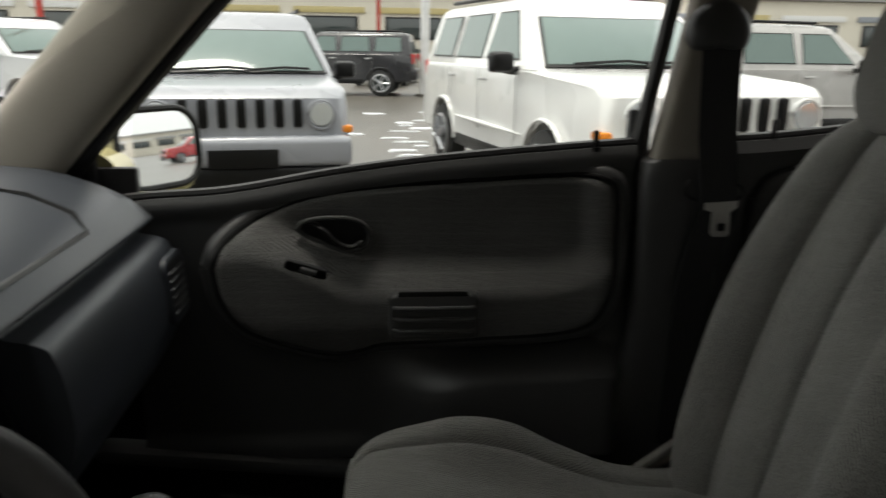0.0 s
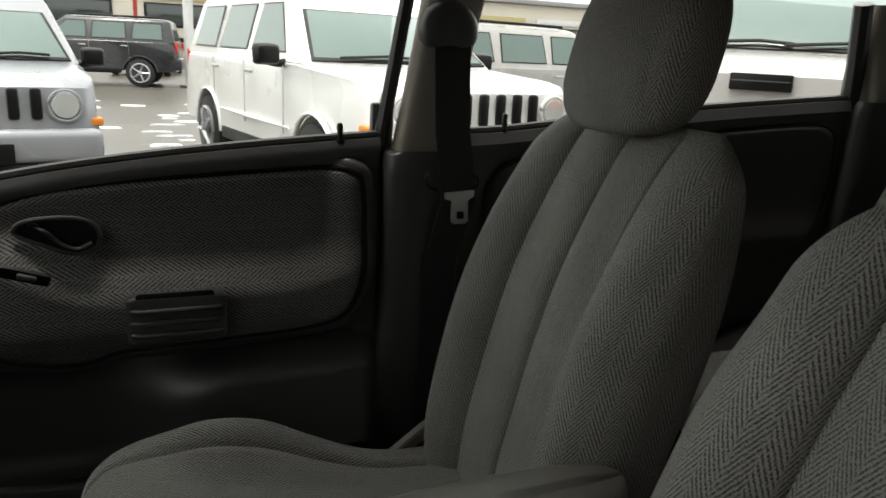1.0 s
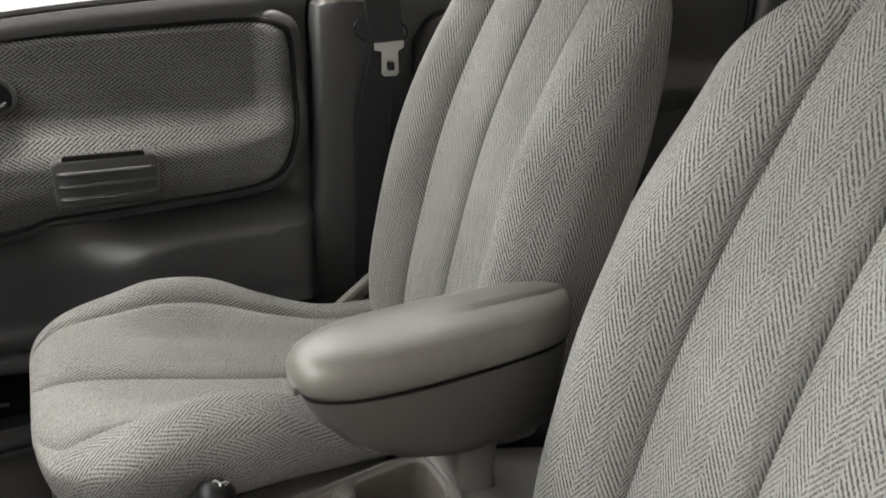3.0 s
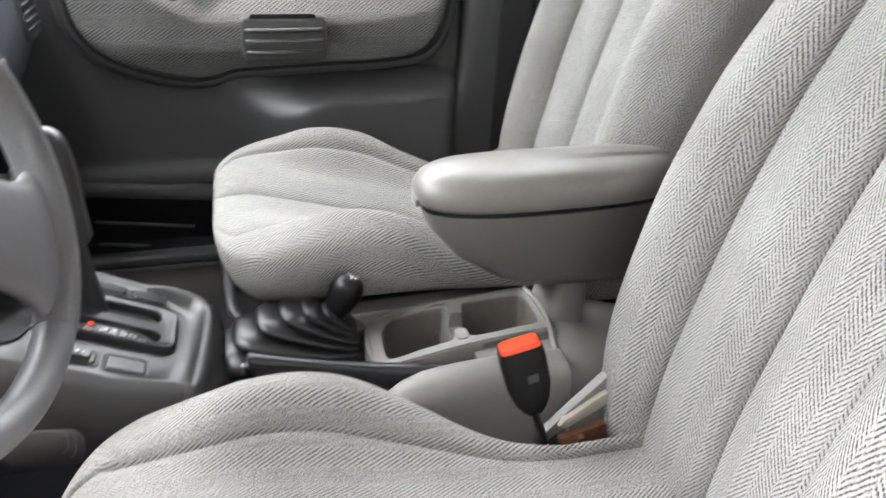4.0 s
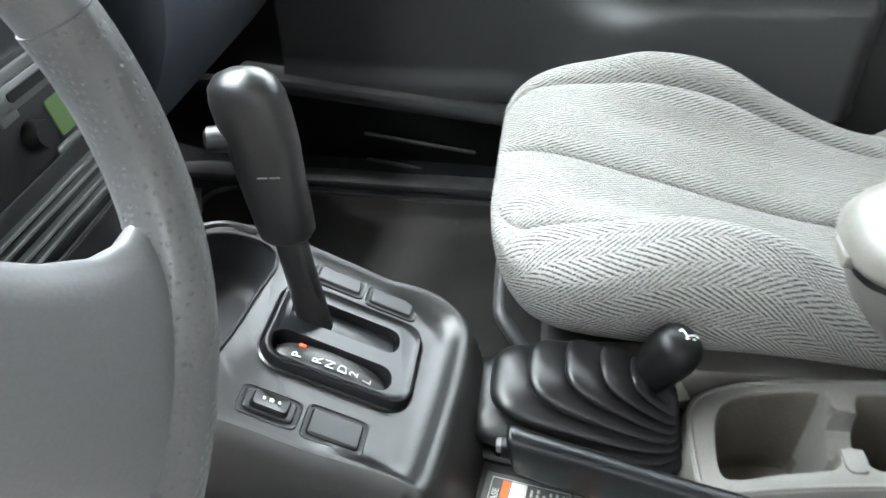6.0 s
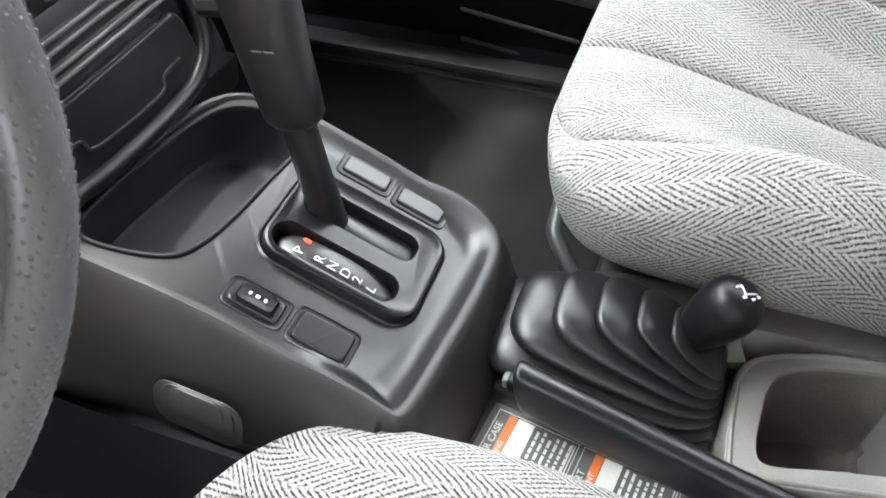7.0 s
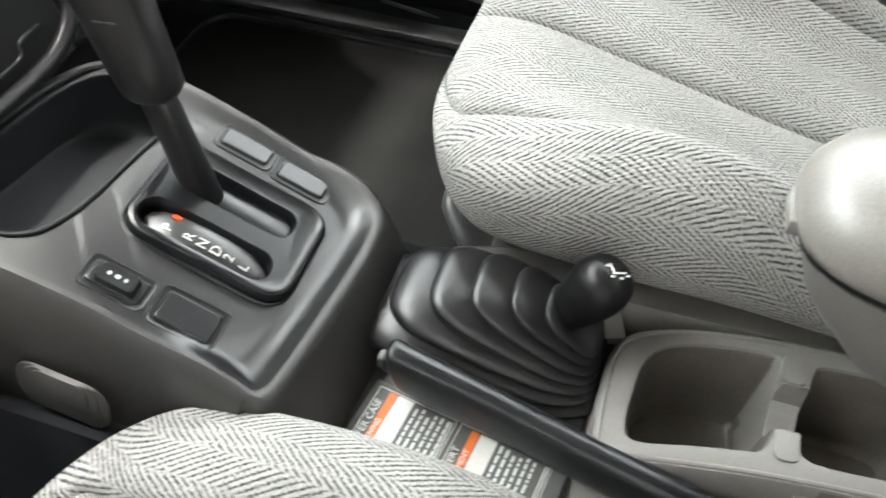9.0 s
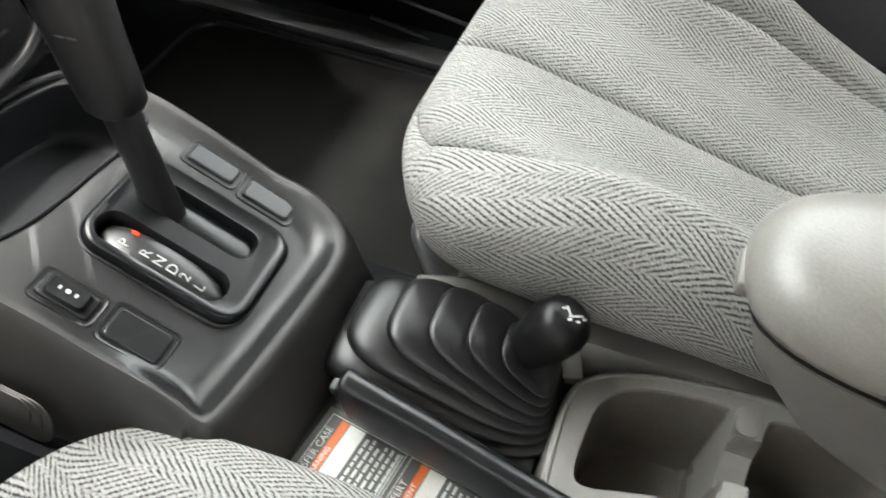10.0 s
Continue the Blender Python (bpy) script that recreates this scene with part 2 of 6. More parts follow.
def rbox(c, size, bevel=0.004, rot=None, seg=2, bm=None):
    """A box with rounded edges, its middle at c."""
    b2 = bmesh.new()
    bmesh.ops.create_cube(b2, size=1.0)
    for v in b2.verts:
        v.co = Vector((v.co.x * size[0], v.co.y * size[1], v.co.z * size[2]))
    bv = min(bevel, 0.45 * min(size))
    if bv > 0:
        bmesh.ops.bevel(b2, geom=b2.edges[:] + b2.verts[:], offset=bv, segments=seg, affect="EDGES", profile=0.5)
    m = Matrix.Translation(c) @ (rot if rot else Matrix())
    b2.transform(m)
    if bm is None:
        return b2
    me = bpy.data.meshes.new("tmp")
    b2.to_mesh(me)
    b2.free()
    bm.from_mesh(me)
    bpy.data.meshes.remove(me)
    return bm


def merge(*bms):
    out = bmesh.new()
    for b in bms:
        me = bpy.data.meshes.new("tmp")
        b.to_mesh(me)
        b.free()
        out.from_mesh(me)
        bpy.data.meshes.remove(me)
    return out


def tube(pts, rad, k=12, cap=True, flat=1.0, up=(0, 0, 1)):
    """A round bar along points; rad is one number or one for each point."""
    pts = [Vector(p) for p in pts]
    rads = rad if isinstance(rad, (list, tuple)) else [rad] * len(pts)
    rings = []
    for i, p in enumerate(pts):
        d = (pts[min(i + 1, len(pts) - 1)] - pts[max(i - 1, 0)]).normalized()
        side = d.cross(Vector(up))
        if side.length < 1e-4:
            side = d.cross(Vector((1, 0, 0)))
        side.normalize()
        top = side.cross(d)
        rings.append([p + rads[i] * (math.cos(2 * math.pi * j / k) * side + flat * math.sin(2 * math.pi * j / k) * top) for j in range(k)])
    return loft(rings, cap)


def curve(pts, n=8):
    """Points of a smooth line through the given ones."""
    pts = [Vector(p) for p in pts]
    q = [2 * pts[0] - pts[1]] + pts + [2 * pts[-1] - pts[-2]]
    out = []
    for i in range(1, len(q) - 2):
        for s in range(n):
            t = s / n
            a, b, c, d = q[i - 1], q[i], q[i + 1], q[i + 2]
            out.append(0.5 * ((2 * b) + (c - a) * t + (2 * a - 5 * b + 4 * c - d) * t * t + (3 * b - a - 3 * c + d) * t ** 3))
    return out + [pts[-1]]


def slab(outline, thick, frame_m, bevel=0.0, seg=2):
    """A plate: outline points (u, v) in the plane of frame_m, standing thick above it."""
    bm = bmesh.new()
    lo = [bm.verts.new((u, v, 0)) for u, v in outline]
    fc = bm.faces.new(lo)
    ex = bmesh.ops.extrude_face_region(bm, geom=[fc])
    top = [g for g in ex["geom"] if isinstance(g, bmesh.types.BMVert)]
    for v in top:
        v.co.z += thick
    bmesh.ops.recalc_face_normals(bm, faces=bm.faces[:])
    if bevel:
        es = [e for e in bm.edges if e.verts[0] in top and e.verts[1] in top]
        bmesh.ops.bevel(bm, geom=es, offset=bevel, segments=seg, affect="EDGES", profile=0.5)
    bm.transform(frame_m)
    return bm


def rrect(w, h, r, k=5, cx=0.0, cy=0.0):
    out = []
    for (sx, sy, a0) in ((1, 1, 0), (-1, 1, 90), (-1, -1, 180), (1, -1, 270)):
        for i in range(k + 1):
            a = radians(a0 + 90 * i / k)
            out.append((cx + sx * (w / 2 - r) + r * math.cos(a), cy + sy * (h / 2 - r) + r * math.sin(a)))
    return out


def basis(o, u, v):
    """The pose with its origin at o, x along u and y along v."""
    u = Vector(u).normalized()
    w = u.cross(Vector(v)).normalized()
    v = w.cross(u)
    return Matrix((( u.x, v.x, w.x, o[0]), (u.y, v.y, w.y, o[1]), (u.z, v.z, w.z, o[2]), (0, 0, 0, 1)))


def facing(bm, way):
    """Turns a single sheet so that its faces look towards way."""
    bmesh.ops.recalc_face_normals(bm, faces=bm.faces[:])
    bm.normal_update()
    if sum((fc.normal for fc in bm.faces), Vector()).dot(Vector(way)) < 0:
        bmesh.ops.reverse_faces(bm, faces=bm.faces[:])
    return bm


def cut(bm, pieces):
    """Takes the solid pieces out of a solid."""
    base = new("tmp_base", bpy.data.meshes.new("tmp"))
    bm.to_mesh(base.data)
    bm.free()
    tools = []
    for k, p in enumerate(pieces):
        me = bpy.data.meshes.new("tmp")
        p.to_mesh(me)
        p.free()
        ob = new("tmp_cut", me)
        tools.append(ob)
        md = base.modifiers.new("cut", "BOOLEAN")
        md.operation, md.solver, md.object = "DIFFERENCE", "EXACT", ob
    dg = bpy.context.evaluated_depsgraph_get()
    out = bmesh.new()
    out.from_object(base, dg)
    for ob in [base] + tools:
        me = ob.data
        bpy.data.objects.remove(ob)
        bpy.data.meshes.remove(me)
    return out


def lettering(words, size):
    """Flat letters of the built-in font, as a mesh round the origin."""
    fc = bpy.data.curves.new("words", "FONT")
    fc.body, fc.size, fc.align_x, fc.align_y, fc.extrude = words, size, "CENTER", "CENTER", 0.0003
    tmp = new("tmp_text", fc)
    bpy.context.view_layer.update()
    ev = tmp.evaluated_get(bpy.context.evaluated_depsgraph_get())
    bm = bmesh.new()
    bm.from_mesh(ev.to_mesh())
    ev.to_mesh_clear()
    bpy.data.objects.remove(tmp)
    return bm


# ---- car shell ----
def floor_pan():
    """Carpeted floor with the tunnel along the middle."""
    rows = []
    sect = [(-0.70, 0.44), (-0.66, 0.40), (-0.27, 0.385), (-0.20, 0.42), (-0.170, 0.490), (-0.163, 0.504), (-0.150, 0.510), (-0.12, 0.53), (0.12, 0.53), (0.155, 0.50), (0.20, 0.42), (0.27, 0.385), (0.66, 0.40), (0.70, 0.44)]
    for i in range(46):
        x = -0.95 + i * 0.07
        lift = 0.28 * ease(-0.55, -0.95, x)
        dip = 0.2 < x < 0.54
        up = ease(0.12, 0.02, x)
        here = [(y, z + up * rise) for (y, z), rise in zip(sect, (0, 0, 0, 0, 0.012, 0.076, 0.050) + (0,) * 7)]
        rows.append([(x, y, (min(z, 0.455) if dip else z) + lift * (y < -0.21 or y > -0.14) + 0.004 * noise.noise((x * 9, y * 9, 0))) for y, z in here])
    bm = loft(rows, closed=False)
    ex = bmesh.ops.extrude_face_region(bm, geom=bm.faces[:])
    for g in ex["geom"]:
        if isinstance(g, bmesh.types.BMVert):
            g.co.z -= 0.03
    bmesh.ops.recalc_face_normals(bm, faces=bm.faces[:])
    return tagged(part("floor", bm, CARPET), "dark carpeted car floor with a raised tunnel", "car floor", kind="structure")


floor_pan()

# passenger footwell mat
mat_thing = thing("floor_mat", (-0.15, 0.38, 0.39), "black ribbed carpet mat on the passenger footwell", "floor mat")
part("mat_body", slab(rrect(0.62, 0.42, 0.05), 0.012, basis((-0.19, 0.40, 0.391), (1, 0, 0), (0, 1, 0)), 0.004), MAT_PILE, mat_thing)
part("mat_binding", tube([(-0.19 + u, 0.40 + v, 0.402) for u, v in rrect(0.62, 0.42, 0.05)] + [(-0.19 + 0.31, 0.40 + 0.16, 0.402)], 0.006, 6), RUBBER, mat_thing)


def sill_z(x):
    return lerp_table([(-0.6, 1.04), (-0.335, 1.076), (-0.18, 1.088), (0.018, 1.123), (0.218, 1.149), (0.555, 1.178), (0.81, 1.190), (1.19, 1.232), (1.74, 1.272), (2.2, 1.29)], x)


def shell():
    """Roof, screens and the plain sides that close the car."""
    roof_rows = []
    for i in range(25):
        x = -0.32 + 2.85 * i / 24
        rise = 0.05 * math.sin(math.pi * min(1.0, max(0.0, (x + 0.3) / 2.9)))
        roof_rows.append([(x, 0.66 * math.sin(a), 1.47 + rise + 0.05 * math.cos(a)) for a in [radians(-90 + 15 * j) for j in range(13)]])
    bm = loft(roof_rows, closed=False)
    ex = bmesh.ops.extrude_face_region(bm, geom=bm.faces[:])
    for g in ex["geom"]:
        if isinstance(g, bmesh.types.BMVert):
            g.co.z += 0.03
    bmesh.ops.recalc_face_normals(bm, faces=bm.faces[:])
    tagged(part("ceiling", bm, PILLAR), "beige car headliner under the roof", "ceiling", kind="structure")
    # outer skin and sill below the passenger doors
    bm = rbox((0.75, 0.752, 0.72), (2.9, 0.03, 0.72), 0.012)
    tagged(part("wall_right", bm, mat("gold_green_paint", (0.30, 0.29, 0.15), 0.35, coat=0.6, bump=0.0)), "gold green painted car side", "car side", kind="structure")
    bm = merge(rbox((-0.92, 0, 0.75), (0.05, 1.40, 0.8), 0.02), rbox((2.52, 0, 0.8), (0.06, 1.40, 0.9), 0.02))
    tagged(part("wall_front", bm, DARK), "dark bulkhead and tail end of the car", "bulkhead", kind="structure")
    bm = merge(rbox((1.75, -0.70, 0.75), (1.5, 0.06, 0.85), 0.02), rbox((1.03, -0.70, 0.95), (0.07, 0.06, 1.1), 0.02), rbox((0.2, -0.70, 0.36), (1.7, 0.08, 0.08), 0.02))
    tagged(part("wall_left", bm, DARK), "dark trim round the open driver door", "car side", kind="structure")


shell()


def rear_glass():
    """Panes behind and on the driver side, out of view, tinted to cut the light."""
    tint = glass("dimming_glass", (0.25, 0.27, 0.27))
    w = tagged(new("window_2"), "unseen tailgate and side panes, dark tint added to cut light", "car window", kind="structure")
    for k, q in enumerate(([(2.50, -0.62, 1.24), (2.50, 0.62, 1.24), (2.42, 0.60, 1.52), (2.42, -0.60, 1.52)], [(1.06, -0.70, 1.17), (2.45, -0.70, 1.17), (2.40, -0.66, 1.50), (1.06, -0.66, 1.50)], [(1.86, 0.70, 1.30), (2.45, 0.70, 1.30), (2.40, 0.66, 1.50), (1.86, 0.66, 1.50)])):
        bm = bmesh.new()
        bm.faces.new([bm.verts.new(p) for p in q])
        part("pane", facing(bm, ((-1, 0, 0), (0, 1, 0), (0, -1, 0))[k]), tint, w)


rear_glass()


def windscreen():
    w = tagged(new("window_1"), "clear laminated windscreen", "windscreen", kind="structure")
    bm = loft([[(-0.78 + 0.56 * k / 6 + 0.05 * (y / 0.62) ** 2, y * (1 - 0.06 * k / 6), 1.13 + 0.35 * k / 6) for y in [-0.64 + 0.08 * j for j in range(17)]] for k in range(7)], closed=False)
    g = part("pane", facing(bm, (1, 0, -1)), glass("windscreen_glass", (0.80, 0.83, 0.81)), w)
    g.visible_shadow = False


windscreen()


# ---- seats ----
SEAT_Y = {1: 0.323, -1: 0.352}

def seam_grid(half, rs, n_mid=14, n_out=26):
    """Distances from the middle line, close together at the seams, ending just short of half."""
    a = [0.0, 0.0025, 0.006]
    a += [0.006 + (rs - 0.012) * k / n_mid for k in range(1, n_mid)] + [rs - 0.006, rs - 0.0025, rs]
    mid = len(a) - 1
    b = rs + 0.0025, rs + 0.006
    a += list(b) + [b[1] + (half - b[1]) * math.sin(math.pi / 2 * k / n_out) for k in range(1, n_out)]
    return a, mid


def seam_ring(half, rs, e, lower=40):
    """A hoop of (across, up) with its upper points on the seam grid; half is the half width."""
    a, mid = seam_grid(half, rs)
    top = [(r / half, (1 - (r / half) ** e) ** (1 / e)) for r in a]
    low = [sq(-math.pi * j / lower, e) for j in range(lower + 1)]
    return top + low + [(-c, s) for c, s in reversed(top[1:])], len(top), mid


def quilt(r, rs, puff, deep):
    """Swell of the sewn panels above the seams, with a narrow crease along each seam."""
    seam = math.exp(-(r / 0.0035) ** 2) + math.exp(-((r - rs) / 0.0035) ** 2)
    if r < rs:
        up = puff * (1 - ((r - rs / 2) / (rs / 2)) ** 2) ** 0.8
    else:
        up = 0.6 * puff * (1 - math.exp(-(r - rs) / 0.012)) * math.exp(-((r - rs) / 0.05) ** 2)
    return up - deep * seam


def cushion_mesh(side, dx, dz, stretch):
    """Seat cushion: rings across the seat, from the front roll to the back."""
    MID = SEAT_Y[side]
    bm = bmesh.new()
    uvl = bm.loops.layers.uv.new("UVMap")
    xs = [0.032 + 0.74 * (i / 85) ** 1.6 for i in range(86)]
    rings, cuts = [], []
    for x in xs:
        near = max(0.0, 1 - (x - 0.032) / 0.075)
        wide = max(0.0, 1 - (x - 0.032) / 0.20)
        roll = math.sqrt(max(0.0, 1 - near ** 2.2))
        mid = lerp_table([(0.0, 0.700), (0.09, 0.694), (0.2, 0.668), (0.3, 0.641), (0.39, 0.620), (0.5, 0.606), (0.6, 0.60)], x)
        ridge = lerp_table([(0.0, 0.0), (0.06, 0.004), (0.14, 0.040), (0.22, 0.082), (0.31, 0.092), (0.4, 0.062), (0.5, 0.03), (0.6, 0.02)], x)
        low = 0.575
        nose = max(0.0, 1 - (x - 0.032) / 0.13)
        half = 0.075 + 0.167 * (1 - nose ** 2.6) ** (1 / 2.6) - 0.012 * ease(0.35, 0.55, x)
        if side < 0:
            mid -= 0.026 * ease(0.30, 0.05, x)
        rs = min(0.160 if side > 0 else 0.150, 0.76 * half)
        ring_cs, n_top, i_rs = seam_ring(half, rs, 4.6)
        N = len(ring_cs)
        zc = 0.640 + 0.035 * wide - 0.05 * ease(0.3, 0.56, x)
        pts = []
        for j in range(N):
            c, s = ring_cs[j]
            y = half * c
            r = abs(y)
            if s >= 0:
                top = mid + ridge * ease(0.09, 0.20, r) + (quilt(r, rs, 0.021, 0.008) - 0.010) * (0.35 + 0.65 * roll)
                z = zc + (top - zc) * s * roll
            else:
                z = zc + (zc - low) * s * roll
                if side > 0:
                    y *= 1 - 0.12 * abs(s) ** 1.4
            front = 0.024 * ease(-0.23, 0.05, y) * ease(0.32, 0.03, x) if side < 0 else 0.0
            if side < 0 and y < 0:
                y *= 1 - 0.42 * ease(0.34, 0.60, x) * abs(c) ** 1.5
            pts.append((0.032 + (x - 0.032) * stretch + dx - front, side * (MID + y), z + dz))
        rings.append(pts)
    vs = [[bm.verts.new(p) for p in r] for r in rings]
    for i in range(len(vs) - 1):
        for j in range(N):
            k = (j + 1) % N
            fc = bm.faces.new((vs[i][j], vs[i][k], vs[i + 1][k], vs[i + 1][j]))
            fc.material_index = 1 if min(j, N - 1 - j) < i_rs else 0
    bm.faces.new(vs[0][::-1])
    bm.faces.new(vs[-1])
    # cloth coordinates: girth across, run along
    for i, r in enumerate(vs):
        run = sum(math.dist(rings[k][0], rings[k + 1][0]) for k in range(i))
        half_n = N // 2
        g = [0.0] * (N + 1)
        for j in range(1, half_n + 1):
            g[j] = g[j - 1] + math.dist(rings[i][j], rings[i][j - 1])
        for j in range(1, half_n):
            g[N - j] = g[(N - j + 1) % N if j > 1 else 0] - math.dist(rings[i][N - j], rings[i][(N - j + 1) % N])
        for j in range(N):
            cuts.append((g[j], run))
    bm.verts.index_update()
    for fc in bm.faces:
        us = [cuts[lp.vert.index] for lp in fc.loops]
        flip = max(u for u, _ in us) - min(u for u, _ in us) > 0.3
        for lp, (u, v) in zip(fc.loops, us):
            lp[uvl].uv = (abs(u) if flip else u, v)
    bmesh.ops.recalc_face_normals(bm, faces=bm.faces[:])
    return bm


FRONT = [(0.50, 0.636), (0.58, 0.640), (0.64, 0.646), (0.70, 0.654), (0.80, 0.676), (0.91, 0.703), (1.0, 0.731), (1.1, 0.772), (1.2, 0.822), (1.25, 0.850)]
BACK = [(0.50, 0.75), (0.58, 0.77), (0.7, 0.805), (0.8, 0.832), (0.95, 0.872), (1.05, 0.886), (1.15, 0.890), (1.21, 0.886), (1.25, 0.878)]


def backrest_mesh(side, dx, dz):
    MID = SEAT_Y[side]
    bm = bmesh.new()
    uvl = bm.loops.layers.uv.new("UVMap")
    zs = [0.50 + 0.752 * (1 - (1 - i / 77) ** 1.25) for i in range(78)]
    rings, cuts = [], []
    for z in zs:
        near = max(0.0, 1 - (1.252 - z) / 0.075)
        roll = math.sqrt(max(0.0, 1 - near ** 2.3)) * 0.92 + 0.08
        xf, xb = lerp_table(FRONT, z), lerp_table(BACK, z)
        amp = lerp_table([(0.50, 0.03), (0.58, 0.05), (0.7, 0.062), (0.85, 0.066), (1.0, 0.06), (1.12, 0.048), (1.25, 0.03)], z)
        half = lerp_table([(0.50, 0.20), (0.58, 0.215), (0.7, 0.235), (0.9, 0.250), (1.0, 0.254), (1.1, 0.251), (1.18, 0.240), (1.25, 0.218)], z) - 0.03 * near ** 2
        inner = (0.022 + 0.014 * ease(1.02, 0.86, z)) * ease(1.16, 1.0, z) * ease(0.50, 0.62, z) if side < 0 else 0.0
        rs = min(0.120, 0.60 * half)
        ring_cs, n_top, i_rs = seam_ring(half, rs, 3.8)
        N = len(ring_cs)
        xc = 0.5 * (xf + xb)
        pts = []
        for j in range(N):
            c, s = ring_cs[j]
            y = half * c
            r = abs(y)
            if y < 0:
                y -= inner * abs(c) ** 3
            if s >= 0:
                x = xf - (amp + (0.016 if y > 0 else 0.0)) * ease(0.09, 0.19, r) * (1 - 0.35 * ease(0.20, 0.246, r))
                x -= quilt(r, rs, 0.021, 0.008) - 0.011
                x = xc + (x - xc) * s * roll
            else:
                x = xc - (xb - xc) * s * roll
            pts.append((x + dx, side * (MID + y), z + dz))
        rings.append(pts)
    vs = [[bm.verts.new(p) for p in r] for r in rings]
    for i in range(len(vs) - 1):
        for j in range(N):
            k = (j + 1) % N
            fc = bm.faces.new((vs[i][j], vs[i][k], vs[i + 1][k], vs[i + 1][j]))
            fc.material_index = 1 if min(j, N - 1 - j) < i_rs else 0
    bm.faces.new(vs[0][::-1])
    bm.faces.new(vs[-1])
    for i in range(len(vs)):
        g = [0.0] * (N + 1)
        for j in range(1, N // 2 + 1):
            g[j] = g[j - 1] + math.dist(rings[i][j], rings[i][j - 1])
        for j in range(1, N // 2):
            g[N - j] = g[(N - j + 1) % N if j > 1 else 0] - math.dist(rings[i][N - j], rings[i][(N - j + 1) % N])
        for j in range(N):
            cuts.append((g[j], zs[i] * 1.06))
    bm.verts.index_update()
    for fc in bm.faces:
        us = [cuts[lp.vert.index] for lp in fc.loops]
        flip = max(u for u, _ in us) - min(u for u, _ in us) > 0.3
        for lp, (u, v) in zip(fc.loops, us):
            lp[uvl].uv = (abs(u) if flip else u, v)
    bmesh.ops.recalc_face_normals(bm, faces=bm.faces[:])
    return bm


def headrest_mesh(side, dx, dz):
    MID = SEAT_Y[side]
    ring_cs = hoop(2.7, 40, 40)
    N = len(ring_cs)
    bm = bmesh.new()
    uvl = bm.loops.layers.uv.new("UVMap")
    rings, info = [], []
    for i in range(40):
        t = i / 39
        z = 1.236 + 0.24 * t
        k = (1 - abs(2 * (0.02 + 0.96 * t) - 1) ** 3.1) ** (1 / 3.1)
        half = (0.146 + 0.008 * math.sin(math.pi * t) - 0.012 * t) * k
        depth = 0.066 * k
        xc = 0.829 + 0.055 * t
        pts = []
        girth = 0.0
        for j in range(N):
            c, s = ring_cs[j]
            y = half * c
            x = xc - depth * s * (1.0 if s > 0 else 0.9) - (0.014 * (1 - (y / 0.15) ** 2) if s > 0 else 0)
            x += 0.005 * math.exp(-((abs(y) - 0.105) / 0.006) ** 2) if s > 0 else 0
            pts.append((x + dx, side * (MID + y), z + dz))
        for j in range(N):
            q = min(j, N - j)
            g = sum(math.dist(pts[w], pts[w - 1]) for w in range(1, q + 1))
            info.append((g if j <= N // 2 else -g, z))
        rings.append(pts)
    vs = [[bm.verts.new(p) for p in r] for r in rings]
    for i in range(len(vs) - 1):
        for j in range(N):
            k = (j + 1) % N
            fc = bm.faces.new((vs[i][j], vs[i][k], vs[i + 1][k], vs[i + 1][j]))
            ym = abs(abs(rings[i][j][1] + rings[i][k][1]) / 2 - MID)
            fc.material_index = 1 if (j < 40 or j >= N - 40) and ym < 0.105 else 0
    bm.faces.new(vs[0][::-1])
    bm.faces.new(vs[-1])
    bm.verts.index_update()
    for fc in bm.faces:
        us = [info[lp.vert.index] for lp in fc.loops]
        flip = max(u for u, _ in us) - min(u for u, _ in us) > 0.3
        for lp, (u, v) in zip(fc.loops, us):
            lp[uvl].uv = (abs(u) if flip else u, v)
    bmesh.ops.recalc_face_normals(bm, faces=bm.faces[:])
    return bm


def car_seat(side, dx, dz, label, slide=0.0, drop=0.0):
    MID = SEAT_Y[side]
    s = thing("front_seat", (0.3 + dx, side * MID, 0.40), label, "car seat", "front seats")
    part("cushion", cushion_mesh(side, dx + slide, dz + drop, 1.0), [CLOTH, CLOTH_FINE], s, sharp=75)
    part("backrest", backrest_mesh(side, dx, dz), [CLOTH, CLOTH_FINE], s, sharp=75)
    part("headrest", headrest_mesh(side, dx + (0.05 if side < 0 else 0.0), dz), [CLOTH, CLOTH_FINE], s, sharp=75)
    part("seat_base", rbox((0.33 + dx, side * MID, 0.490 + dz), (0.46, 0.40, 0.08), 0.02), DARK, s)
    for y in (MID - 0.18, MID + 0.18):
        part("seat_rail", rbox((0.30 + dx, side * y, 0.435 + dz * 0.5), (0.55, 0.035, 0.09), 0.006), BLACK, s)
    bar = curve([(0.26 + dx, side * 0.14, 0.47), (0.12 + dx, side * 0.15, 0.50), (0.068 + dx, side * 0.175, 0.535), (0.055 + dx, side * 0.22, 0.545), (0.055 + dx, side * 0.40, 0.545), (0.068 + dx, side * 0.445, 0.535), (0.26 + dx, side * 0.47, 0.47)], 6)
    part("slide_bar", tube([Vector(p) - Vector((0.008, 0, 0)) for p in bar], 0.0085, 10), DARK, s)
    return s


car_seat(1, 0.0, 0.0, "grey herringbone cloth passenger seat with headrest")
car_seat(-1, -0.08, -0.03, "grey herringbone cloth driver seat with worn bolster", -0.065, -0.036)


